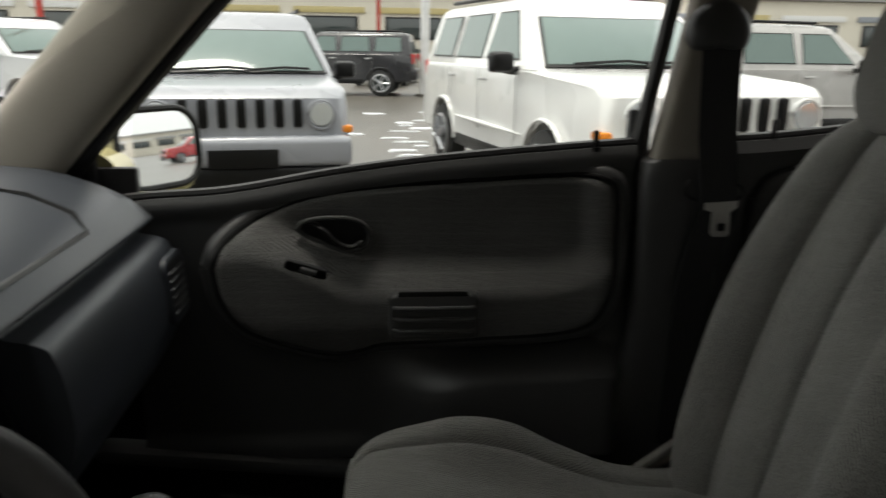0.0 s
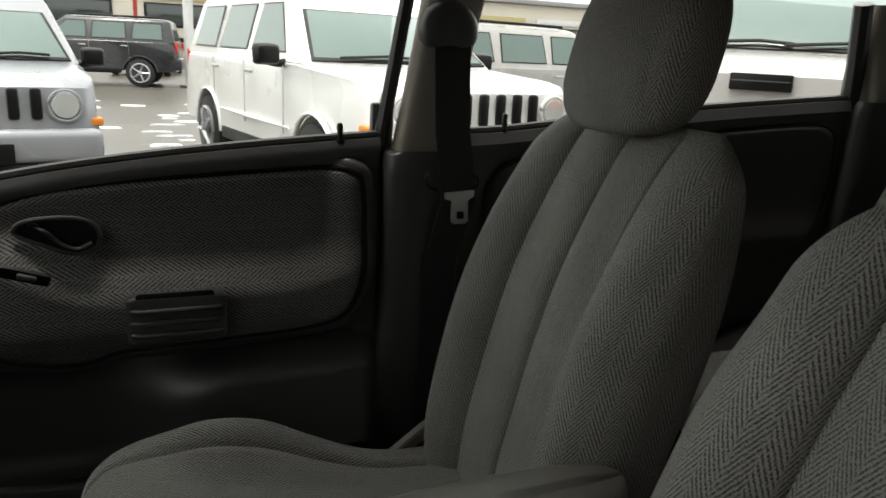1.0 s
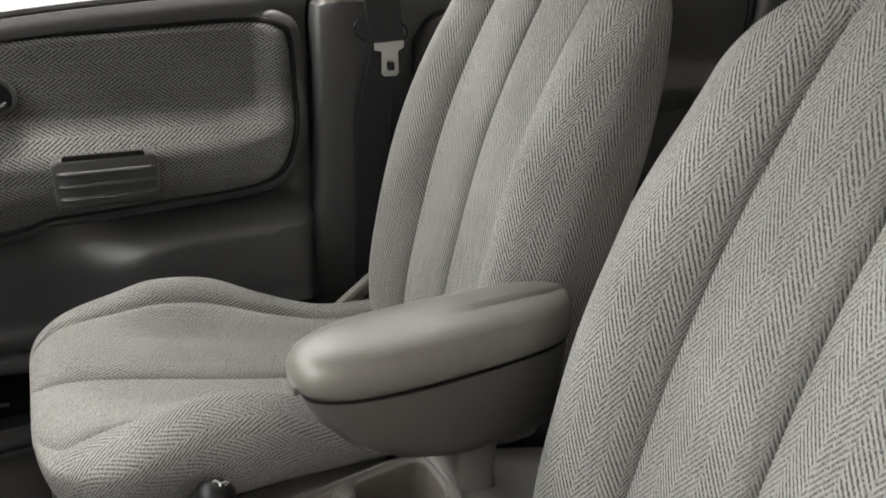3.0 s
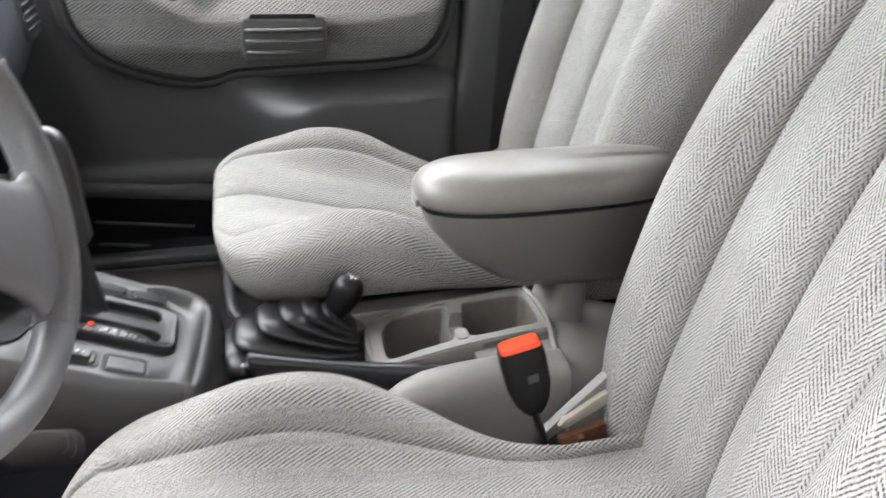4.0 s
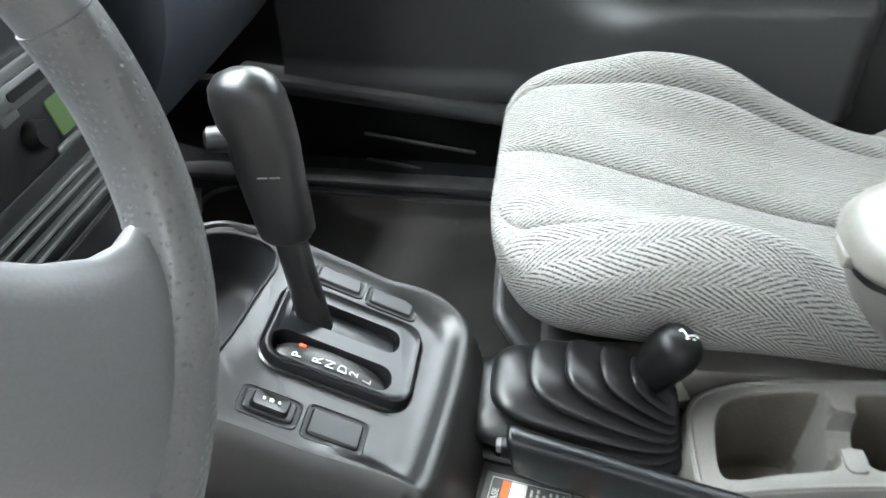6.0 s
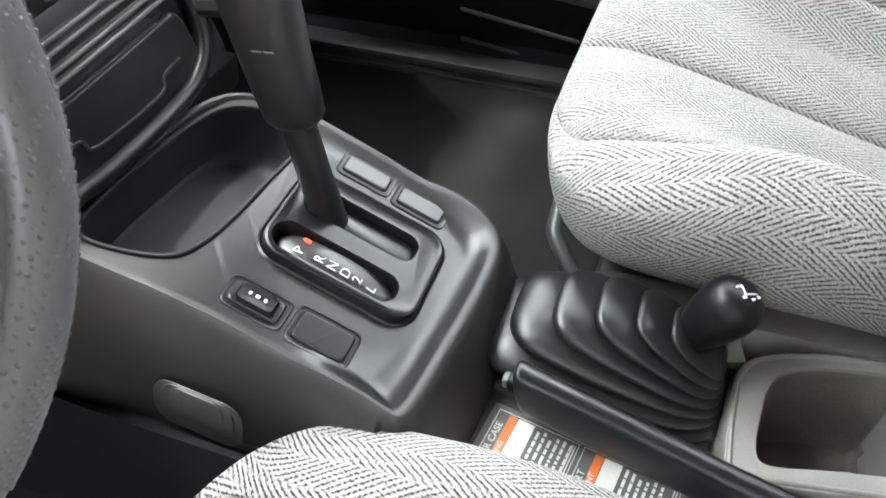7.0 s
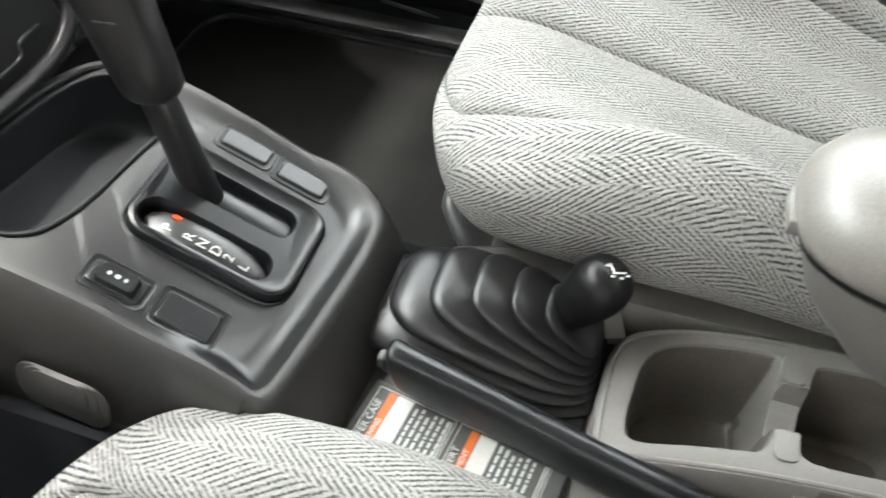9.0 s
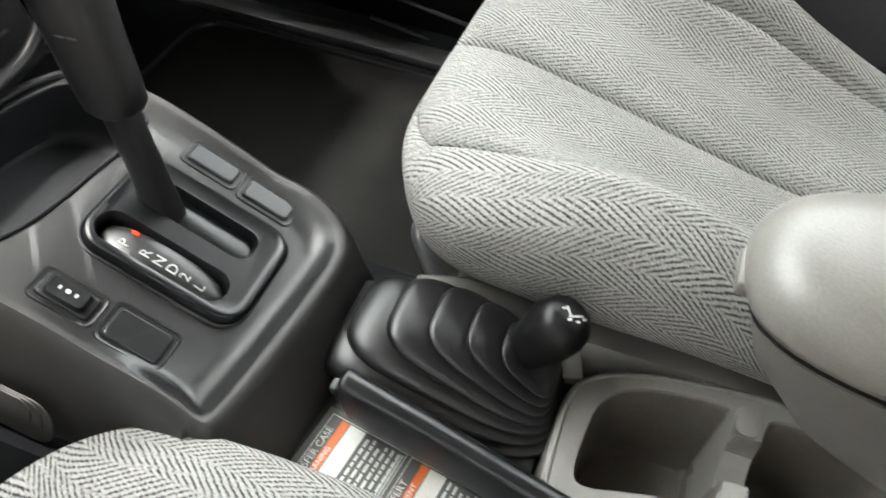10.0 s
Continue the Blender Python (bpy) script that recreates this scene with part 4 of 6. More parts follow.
# ---- dashboard ----
def dashboard():
    d = thing("dashboard", (-0.5, 0.0, 0.75), "slate grey moulded dashboard", "dashboard")
    sect = [(-0.86, 1.135), (-0.62, 1.150), (-0.48, 1.147), (-0.40, 1.128), (-0.335, 1.100), (-0.300, 1.072), (-0.290, 1.060), (-0.298, 1.054), (-0.316, 1.048), (-0.314, 1.034), (-0.284, 1.028), (-0.266, 1.018), (-0.255, 0.985), (-0.250, 0.945), (-0.252, 0.900), (-0.275, 0.84), (-0.33, 0.76), (-0.40, 0.70), (-0.55, 0.66), (-0.86, 0.66)]
    dense = curve([(x, 0, z) for x, z in sect], 4)
    rings = []
    for y, k in ((-0.66, 1.0), (-0.2, 1.0), (0.2, 1.0), (0.59, 1.0), (0.63, 0.985), (0.650, 0.955), (0.658, 0.90)):
        rings.append([(-0.6 + (p.x + 0.6) * k, y, 0.9 + (p.z - 0.9) * k) for p in dense])
    part("body", cut(loft(rings), [rbox((-0.22, 0.0, 0.855), (0.28, 0.290, 0.41), 0.0)]), DASH, d)
    # airbag lid seam
    part("airbag_lid", tube([(-0.40, 0.02, 1.130), (-0.47, 0.02, 1.149), (-0.49, 0.40, 1.149), (-0.46, 0.435, 1.145), (-0.41, 0.45, 1.133), (-0.345, 0.44, 1.107), (-0.318, 0.41, 1.086), (-0.318, 0.02, 1.086)], 0.0045, 6), BLACK, d)
    v = part("air_vent", slab(rrect(0.100, 0.112, 0.020), 0.008, basis((-0.2535, 0.575, 0.955), (0, 1, 0), (-0.10, 0, 1)), 0.003), DASH, d)
    part("vent_throat", slab(rrect(0.080, 0.092, 0.012), 0.0085, basis((-0.2535, 0.575, 0.955), (0, 1, 0), (-0.10, 0, 1)), 0.0), BLACK, v)
    for k in range(6):
        part("slat", rbox((-0.2445 - 0.00132 * k, 0.575, 0.920 + 0.0132 * k), (0.012, 0.080, 0.004), 0.001, pose(0, 0, 0, 0, 20, 0)), DARK, v)
    # centre stack
    face = basis((-0.290, 0.0, 0.86), (0, 1, 0), (-0.24, 0, 1))
    prof = [(-0.258, 0.728), (-0.262, 0.745), (-0.300, 0.90), (-0.328, 1.03), (-0.345, 1.06), (-0.42, 1.06), (-0.42, 0.715), (-0.268, 0.715)]
    c = part("centre_panel", loft([[(-0.34 + (x + 0.34) * k, y, 0.88 + (z - 0.88) * k) for x, z in prof] for y, k in ((-0.138, 0.94), (-0.130, 1.0), (0.130, 1.0), (0.138, 0.94))]), PANEL, d)
    r = part("radio", slab(rrect(0.215, 0.074, 0.006, cx=0.005, cy=0.030), 0.014, face, 0.003), BLACK, c)
    part("display", slab(rrect(0.105, 0.028, 0.002, cx=0.052, cy=0.018), 0.003, face @ Matrix.Translation((0, 0, 0.0125)), 0.0), LCD, r, "green lit display")
    part("display_bezel", slab(rrect(0.125, 0.005, 0.002, cx=0.048, cy=-0.002), 0.004, face @ Matrix.Translation((0, 0, 0.0125)), 0.001), VINYL, r)
    part("cassette_door", slab(rrect(0.15, 0.018, 0.003, cx=0.030, cy=0.049), 0.004, face @ Matrix.Translation((0, 0, 0.0125)), 0.001), PULL, r)
    part("cassette_slot", slab(rrect(0.12, 0.007, 0.003, cx=0.030, cy=0.049), 0.002, face @ Matrix.Translation((0, 0, 0.0155)), 0.0), BLACK, r)
    part("volume_knob", tube([face @ Vector((-0.025, 0.018, 0.012)), face @ Vector((-0.025, 0.018, 0.026))], [0.012, 0.010], 18), BLACK, r)
    for k in range(3):
        part("key", slab(rrect(0.020, 0.010, 0.002, cx=-0.085 + 0.024 * k, cy=0.040), 0.004, face @ Matrix.Translation((0, 0, 0.0125)), 0.001), PULL, r)
    part("pocket", slab(rrect(0.215, 0.046, 0.006, cx=0.005, cy=-0.034), 0.003, face, 0.001), BLACK, c)
    for k in range(4):
        part("trim_strip", slab(rrect(0.215, 0.0035, 0.001, cx=0.0, cy=(-0.026, -0.034, -0.045, -0.053)[k]), 0.010, face, 0.001), VINYL, c)
    a = part("ashtray", slab(rrect(0.192, 0.058, 0.016, 6, 0.0, -0.092), 0.011, face, 0.005, 3), BLACK, c)
    front = face @ Matrix.Translation((0, 0, 0.011))
    part("ashtray_lip", tube([front @ Vector((-0.075, -0.064, 0.0)), front @ Vector((0.080, -0.064, 0.0))], 0.0016, 8), PANEL, a)
    part("ashtray_pull", tube(curve([front @ Vector(q) for q in ((-0.072, -0.091, 0.0), (-0.052, -0.093, 0.0008), (-0.043, -0.104, 0.001), (0.032, -0.109, 0.001), (0.046, -0.099, 0.001), (0.070, -0.098, 0.0))], 5), 0.0014, 8), PANEL, a)
    brim = curve([face @ Vector(q) for q in ((-0.126, 0.06, 0.0), (-0.124, -0.04, 0.002), (-0.119, -0.085, 0.006), (-0.103, -0.112, 0.010), (-0.06, -0.1235, 0.011), (0.02, -0.1265, 0.011), (0.068, -0.1235, 0.011), (0.098, -0.109, 0.010), (0.114, -0.084, 0.006), (0.121, -0.04, 0.002), (0.124, 0.06, 0.0))], 6)
    part("stack_frame", tube(brim, 0.0075, 12, up=(1, 0, 0.2)), BLACK, d, "dark grey rounded frame round the centre stack")
    part("under_panel", loft([[(x, y, z) for x, z in ((-0.285, 0.724), (-0.262, 0.722), (-0.268, 0.690), (-0.34, 0.60), (-0.42, 0.56), (-0.42, 0.72))] for y in (-0.150, 0.150)]), BLACK, d)


dashboard()


# ---- centre console ----
TILT_P = basis((-0.085, 0.0, 0.652), (1, 0, -0.435), (0, 1, 0))


def console():
    c = thing("centre_console", (0.1, 0.0, 0.50), "dark grey centre console with an oddments tray and gear selector", "console")

    def at(u, v, h=0.0):
        return TILT_P @ Vector((u, v, h))
    # moulded body: flanks rise to a soft lip, inside which the top dishes down to the flat panel
    edge = [(-0.30, -0.124), (-0.24, -0.121), (-0.18, -0.114), (-0.131, -0.109), (-0.099, -0.106), (-0.047, -0.104), (0.022, -0.106), (0.066, -0.111), (0.086, -0.1145), (0.0945, -0.110), (0.0985, -0.092), (0.1035, -0.048), (0.1095, 0.015), (0.1112, 0.055), (0.1075, 0.079), (0.093, 0.097), (0.056, 0.111), (0.008, 0.1155), (-0.04, 0.118), (-0.088, 0.1185), (-0.118, 0.1150), (-0.144, 0.1060), (-0.166, 0.0890), (-0.182, 0.0620), (-0.196, 0.0300)]
    line = [(q.x, q.y) for q in curve([(u, v, 0) for u, v in edge], 6)]
    n = len(line)

    def lip(u, v):
        rear = 0.018 * ease(-0.010, 0.090, u)
        return max(rear, 0.0045 * ease(0.05, 0.10, v)) if v > 0 else rear
    rings = []
    for k in range(13):
        ring = []
        for i, (u, v) in enumerate(line):
            a, b = line[max(i - 1, 0)], line[min(i + 1, n - 1)]
            d = Vector((b[1] - a[1], -(b[0] - a[0]), 0)).normalized()
            if i == 0:
                d = Vector((0, -1, 0))
            top = at(u, v, lip(u, v))
            side = ease(0.06, 0.10, u)
            if k < 7:
                foot = 0.500 + 0.040 * side
                out, up = ((0.047, 0.0), (0.044, 0.08), (0.032, 0.34), (0.020, 0.70), (0.0105, 0.90), (0.004, 0.978), (0.0, 1.0))[k]
                bulge = (0.010, 0.008, 0.004, 0.0, 0.0, 0.0, 0.0)[k] * (1 - side)
                if side > 0.5:
                    out *= 0.62
                ring.append(Vector((top.x + d.x * (out - bulge), top.y + d.y * (out - bulge), foot + (top.z - foot) * up)))
            else:
                q, h = ((0.022, 0.97), (0.045, 0.82), (0.075, 0.56), (0.115, 0.28), (0.165, 0.08), (0.22, 0.0))[k - 7]
                ring.append(at(u + (-0.03 - u) * q, v * (1 - q), lip(u, v) * h))
        rings.append(ring)
    tray = [(q.x, q.y) for q in curve([(u, v, 0) for u, v in [(-0.086, 0.072), (-0.0914, 0.0245), (-0.0945, -0.015), (-0.100, -0.0475), (-0.111, -0.073), (-0.134, -0.088), (-0.168, -0.098), (-0.182, -0.090), (-0.183, -0.05), (-0.178, -0.006), (-0.171, 0.047), (-0.160, 0.078), (-0.140, 0.095), (-0.112, 0.101), (-0.092, 0.094), (-0.086, 0.072)]], 5)][:-1]
    cu, cv = sum(u for u, v in tray) / len(tray), sum(v for u, v in tray) / len(tray)

    def bowl_ring(h, k):
        return [at(cu + (u - cu) * k, cv + (v - cv) * k, h) for u, v in tray]
    cutter = loft([bowl_ring(h, k) for h, k in ((-0.060, 0.76), (-0.0585, 0.84), (-0.053, 0.90), (-0.042, 0.94), (-0.020, 0.97), (0.0, 0.995), (0.003, 1.01), (0.03, 1.02))])
    pit = slab(rrect(0.128, 0.084, 0.014, cx=-0.006, cy=0.012), 0.06, TILT_P @ Matrix.Translation((0, 0, -0.03)))
    body = cut(loft(rings), [cutter, pit])
    # the plate inside the lip is darker and glossier than the flanks
    plate = [(-0.03 + (u + 0.03) * 0.955, v * 0.955) for u, v in line]
    away = TILT_P.inverted()
    for fc in body.faces:
        q = away @ fc.calc_center_median()
        inside = False
        for (u0, v0), (u1, v1) in zip(plate, plate[1:] + plate[:1]):
            if (v0 > q.y) != (v1 > q.y) and q.x < u0 + (u1 - u0) * (q.y - v0) / (v1 - v0):
                inside = not inside
        fc.material_index = 1 if inside and q.z > -0.02 else 0
    part("body", body, [FLANK, CONSOLE], c, sharp=32)
    bowl = loft([bowl_ring(h, k) for h, k in ((-0.0588, 0.755), (-0.0573, 0.835), (-0.052, 0.893), (-0.0415, 0.932), (-0.020, 0.963), (-0.002, 0.986))], cap=False)
    bowl.faces.new([v for v in bowl.verts][:len(tray)])
    part("tray_bowl", bowl, TRAY, c, "deep black oddments tray")
    rim = [at(u, v, 0.0015) for u, v in tray]
    part("tray_rim", tube(rim + rim[:1], 0.0018, 8), TRAY, c)
    outer_rim = [at(u, v, 0.004) for u, v in [(-0.118, 0.108), (-0.145, 0.103), (-0.166, 0.084), (-0.178, 0.05), (-0.186, -0.006), (-0.191, -0.06), (-0.194, -0.10), (-0.20, -0.118)]]
    part("tray_bead", tube(curve(outer_rim, 5), 0.0036, 8), CONSOLE, c)
    # gate: a raised frame round two windows
    gate = loft([[at(0.001 + u, 0.013 + v, h) for u, v in rrect(w, d, r, 7)] for w, d, r, h in ((0.146, 0.107, 0.024, -0.012), (0.146, 0.107, 0.024, 0.0012), (0.143, 0.104, 0.023, 0.0022), (0.140, 0.101, 0.0215, 0.0006), (0.1385, 0.0995, 0.021, 0.0075), (0.1365, 0.0975, 0.020, 0.0098), (0.133, 0.094, 0.019, 0.0104), (0.128, 0.089, 0.018, 0.0088), (0.122, 0.083, 0.016, 0.0080))])
    gate = cut(gate, [loft([[at(-0.004 + u, 0.0325 + v, h) for u, v in rrect(w, d, r, 6)] for w, d, r, h in ((0.102, 0.026, 0.010, -0.02), (0.104, 0.028, 0.011, 0.006), (0.110, 0.034, 0.014, 0.012))]),
                      loft([[at(-0.006 + u, -0.0135 + v, h) for u, v in rrect(w, d, r, 6)] for w, d, r, h in ((0.110, 0.026, 0.012, -0.02), (0.111, 0.027, 0.0125, 0.006), (0.117, 0.033, 0.015, 0.012))])])
    gt = part("gear_gate", gate, PANEL, c, "black framed selector gate", sharp=30)
    part("gate_bed", slab(rrect(0.126, 0.082, 0.012, 4, -0.005, 0.012), 0.003, TILT_P @ Matrix.Translation((0, 0, -0.018))), BLACK, gt)
    part("slot_cover", slab(rrect(0.100, 0.024, 0.009, 5, -0.004, 0.0325), 0.004, TILT_P @ Matrix.Translation((0, 0, -0.005)), 0.001), PANEL, gt)

    def arch(u):
        return 0.0052 - 0.0085 * ((u + 0.004) / 0.052) ** 2
    strip = loft([[at(u, -0.0145 + 0.0118 * q * math.sqrt(max(0.05, 1 - ((u + 0.004) / 0.0525) ** 6)), arch(u) - 0.0015 * q * q) for q in (-1, -0.6, -0.2, 0.2, 0.6, 1)] + [at(u, -0.0145 + 0.0118 * q, -0.012) for q in (1, -1)] for u in [-0.004 + 0.052 * (k / 14 - 1) for k in range(29)]])
    part("gear_scale", strip, SCALE, gt, "glossy grey gear position strip", sharp=50)
    for k, ch in enumerate("PRND2L"):
        bm = lettering(ch, 0.0122)
        u = (-0.0362, -0.0178, -0.006, 0.0058, 0.0168, 0.030)[k]
        lean = math.atan(2 * 0.0085 * (u + 0.004) / 0.052 ** 2)
        bm.transform(TILT_P @ Matrix.Translation((u, -0.0180, arch(u) + 0.0006)) @ Matrix.Rotation(lean, 4, "Y") @ Matrix.Rotation(radians(90), 4, "Z"))
        part("letter", bm, WHITE, gt, smooth=False)
    part("marker", slab(rrect(0.0065, 0.0034, 0.0015, 3, -0.0345, -0.0065), 0.0012, TILT_P @ Matrix.Translation((0, 0, arch(-0.0345) + 0.0002))), LAMP_RED, gt, "red position marker")

    def key(u, v, w, h, name, rise=0.0030, label=""):
        ring = loft([[at(u + a, v + b, z) for a, b in rrect(w + x, h + x, 0.006, 4)] for x, z in ((0.008, -0.004), (0.008, 0.0006), (0.0065, 0.0014), (0.004, 0.0010), (0.0026, -0.002))], cap=False)
        fr = part("switch_frame", ring, PANEL, c)
        part("switch_well", slab(rrect(w + 0.004, h + 0.004, 0.004, 3, u, v), 0.0006, TILT_P, 0.0), BLACK, fr)
        face = loft([[at(u + a, v + b, z) for a, b in rrect(w + x, h + x, 0.0035, 4)] for x, z in ((-0.0012, -0.002), (-0.0012, rise - 0.0022), (-0.0024, rise - 0.0008), (-0.0042, rise), (-0.0060, rise))])
        return part(name, face, PANEL, fr, label)
    key(-0.0235, 0.0905, 0.046, 0.0205, "blank_switch")
    key(0.0325, 0.0880, 0.046, 0.0215, "blank_switch")
    rk = key(-0.0415, -0.0770, 0.045, 0.0215, "rocker_switch", 0.0028)
    blank = key(0.0155, -0.0765, 0.047, 0.0275, "blank_switch", 0.0030)
    part("scratch", slab([(-0.0006, -0.010), (0.0006, -0.010), (0.0126, 0.010), (0.0114, 0.010)], 0.0003, TILT_P @ Matrix.Translation((0.0095, -0.0765, 0.0028))), CONSOLE, blank)
    top = TILT_P @ Matrix.Translation((-0.0415, -0.0770, 0.0028))
    part("rocker_cap", loft([[top @ Vector((a * k, b * k, z)) for a, b in rrect(0.033, 0.0165, 0.0045, 5)] for z, k in ((0.0, 1.0), (0.0040, 0.97), (0.0058, 0.88), (0.0056, 0.6), (0.0050, 0.25))]), PANEL, rk)
    for k in range(3):
        part("mark_bar", slab(rrect((0.0022, 0.0034, 0.0022)[k], 0.0030, 0.0006, 2, -0.0065 + 0.0065 * k, 0.0), 0.0006, top @ Matrix.Translation((0, 0, 0.0056))), WHITE, rk)
    # moulded oval on the flank
    for k, r in enumerate((1.0, 0.80, 0.60)):
        part("oval_step", slab(rrect(0.084 * r, 0.046 * r, 0.018 * r, 6, 0, 0.004 * k), 0.0015 + 0.0014 * k, basis((-0.159, -0.1412, 0.590), (1, -0.035, -0.10), (0, 0.30, 1)), 0.0014), FLANK, c)
    part("flank_clip", tube([(-0.305, -0.157, 0.60), (-0.305, -0.167, 0.601)], [0.006, 0.004], 14), BLACK, c)
    # tunnel cover behind the selector
    part("tunnel_cover", loft([[(x, y, z) for y, z in ((-0.150, 0.44), (-0.146, 0.515), (-0.136, 0.533), (-0.118, 0.540), (0.090, 0.540), (0.112, 0.536), (0.124, 0.52), (0.130, 0.44))] for x in (0.01, 0.12, 0.2305)]), CONSOLE, c, sharp=50)
    # warning plate beside the handbrake
    lab = Matrix.Translation((0.0545, -0.0265, 0.5408)) @ Matrix.Rotation(radians(-8.6), 4, "Z")
    plate = part("warning_plate", slab([(0.0, 0.0), (0.176, 0.0), (0.176, -0.090), (0.0, -0.090)], 0.0016, lab, 0.0006), LABEL_GREY, c, "grey warning plate with orange and white print")
    ink = lab @ Matrix.Translation((0, 0, 0.0016))

    def field(a0, a1, b0, b1, col, name="print_field"):
        part(name, slab([(a0, b0), (a1, b0), (a1, b1), (a0, b1)], 0.0004, ink), col, plate, smooth=False)
    for a0, a1, words in ((0.006, 0.079, ("TRANSFER CASE", "WARNING")), (0.083, 0.164, ("TRANSFERT", "AVERTISSEMENT"))):
        for b0, b1, c0, c1 in ((a0, a1, -0.0056, -0.0050), (a0, a0 + 0.0006, -0.088, -0.0056), (a1 - 0.0006, a1, -0.088, -0.0056)):
            field(b0, b1, c0, c1, WHITE, "print_rule")
        field(a0 + 0.0105, a0 + 0.0175, -0.088, -0.0068, ORANGE)
        field(a0 + 0.0185, a0 + 0.0335, -0.088, -0.0068, WHITE)
        for k in range(6):
            u = a0 + 0.0370 + 0.0058 * k
            y = -0.087
            while y < -0.012:
                w = random.uniform(0.0022, 0.0080)
                field(u, u + 0.0024, y, min(y + w, -0.0085), WHITE, "print_bar")
                y += w + 0.0016
        for k in range(2):
            field(a1 - 0.0055 + 0.0022 * k, a1 - 0.0045 + 0.0022 * k, -0.088, -0.0085, WHITE, "print_bar")
        for u, word, col, sz in ((a0 + 0.0058, words[0], WHITE, 0.0085), (a0 + 0.0140, words[1], WHITE, 0.0065)):
            bm = lettering(word, sz)
            bm.transform(ink @ Matrix.Translation((u, -0.048, 0.0006)) @ Matrix.Rotation(radians(90), 4, "Z"))
            part("print_word", bm, col, plate, smooth=False)
    return c


console()


def gear_lever():
    g = thing("gear_lever", TILT_P @ Vector((-0.028, 0.030, 0)), "black automatic gear lever with a tall grip", "gear lever")
    foot, tip = Vector((-0.113, 0.029, 0.650)), Vector((-0.137, 0.024, 0.916))
    d = tip - foot
    part("shaft", loft([[foot + d * t + 0.0135 * sq(2 * math.pi * j / 16, 3)[0] * Vector((1, 0, 0)) * k + 0.011 * sq(2 * math.pi * j / 16, 3)[1] * Vector((0, 1, 0)) * k for j in range(16)] for t, k in ((0, 1.1), (0.25, 1.0), (0.5, 0.95))]), RUBBER, g)
    rings = []
    for t, rx, ry, off in ((0.43, 0.013, 0.012, 0), (0.437, 0.020, 0.016, 0), (0.455, 0.0235, 0.0185, 0), (0.53, 0.025, 0.0195, 0), (0.65, 0.0265, 0.020, 0.0), (0.76, 0.028, 0.021, 0.001), (0.86, 0.029, 0.022, 0.0), (0.92, 0.0285, 0.0215, -0.001), (0.96, 0.0255, 0.0195, -0.002), (0.985, 0.019, 0.015, -0.003), (1.0, 0.009, 0.007, -0.003)):
        o = foot + d * t + Vector((off, 0, 0))
        rings.append([o + rx * sq(2 * math.pi * j / 28, 2.3)[0] * Vector((1, 0, 0.10)) + ry * sq(2 * math.pi * j / 28, 2.3)[1] * Vector((0, 1, 0)) for j in range(28)])
    grip = part("grip", loft(rings), RUBBER, g, sharp=60)
    o = foot + d * 0.80
    for k in range(2):
        part("grip_mark", slab(rrect(0.008, 0.0014, 0.0005, 2, 0.002 + 0.010 * k, 0.0), 0.0006, basis(foot + d * 0.70 + Vector((0.0, -0.0206, 0)), (1, 0, 0.1), (0, 0, 1))), VINYL, grip)
    part("release_button", tube([o + Vector((-0.022, -0.008, 0)), o + Vector((-0.036, -0.013, 0.001)), o + Vector((-0.038, -0.0135, 0.001))], [0.011, 0.010, 0.006], 14), PANEL, grip, "dark round release button")


gear_lever()


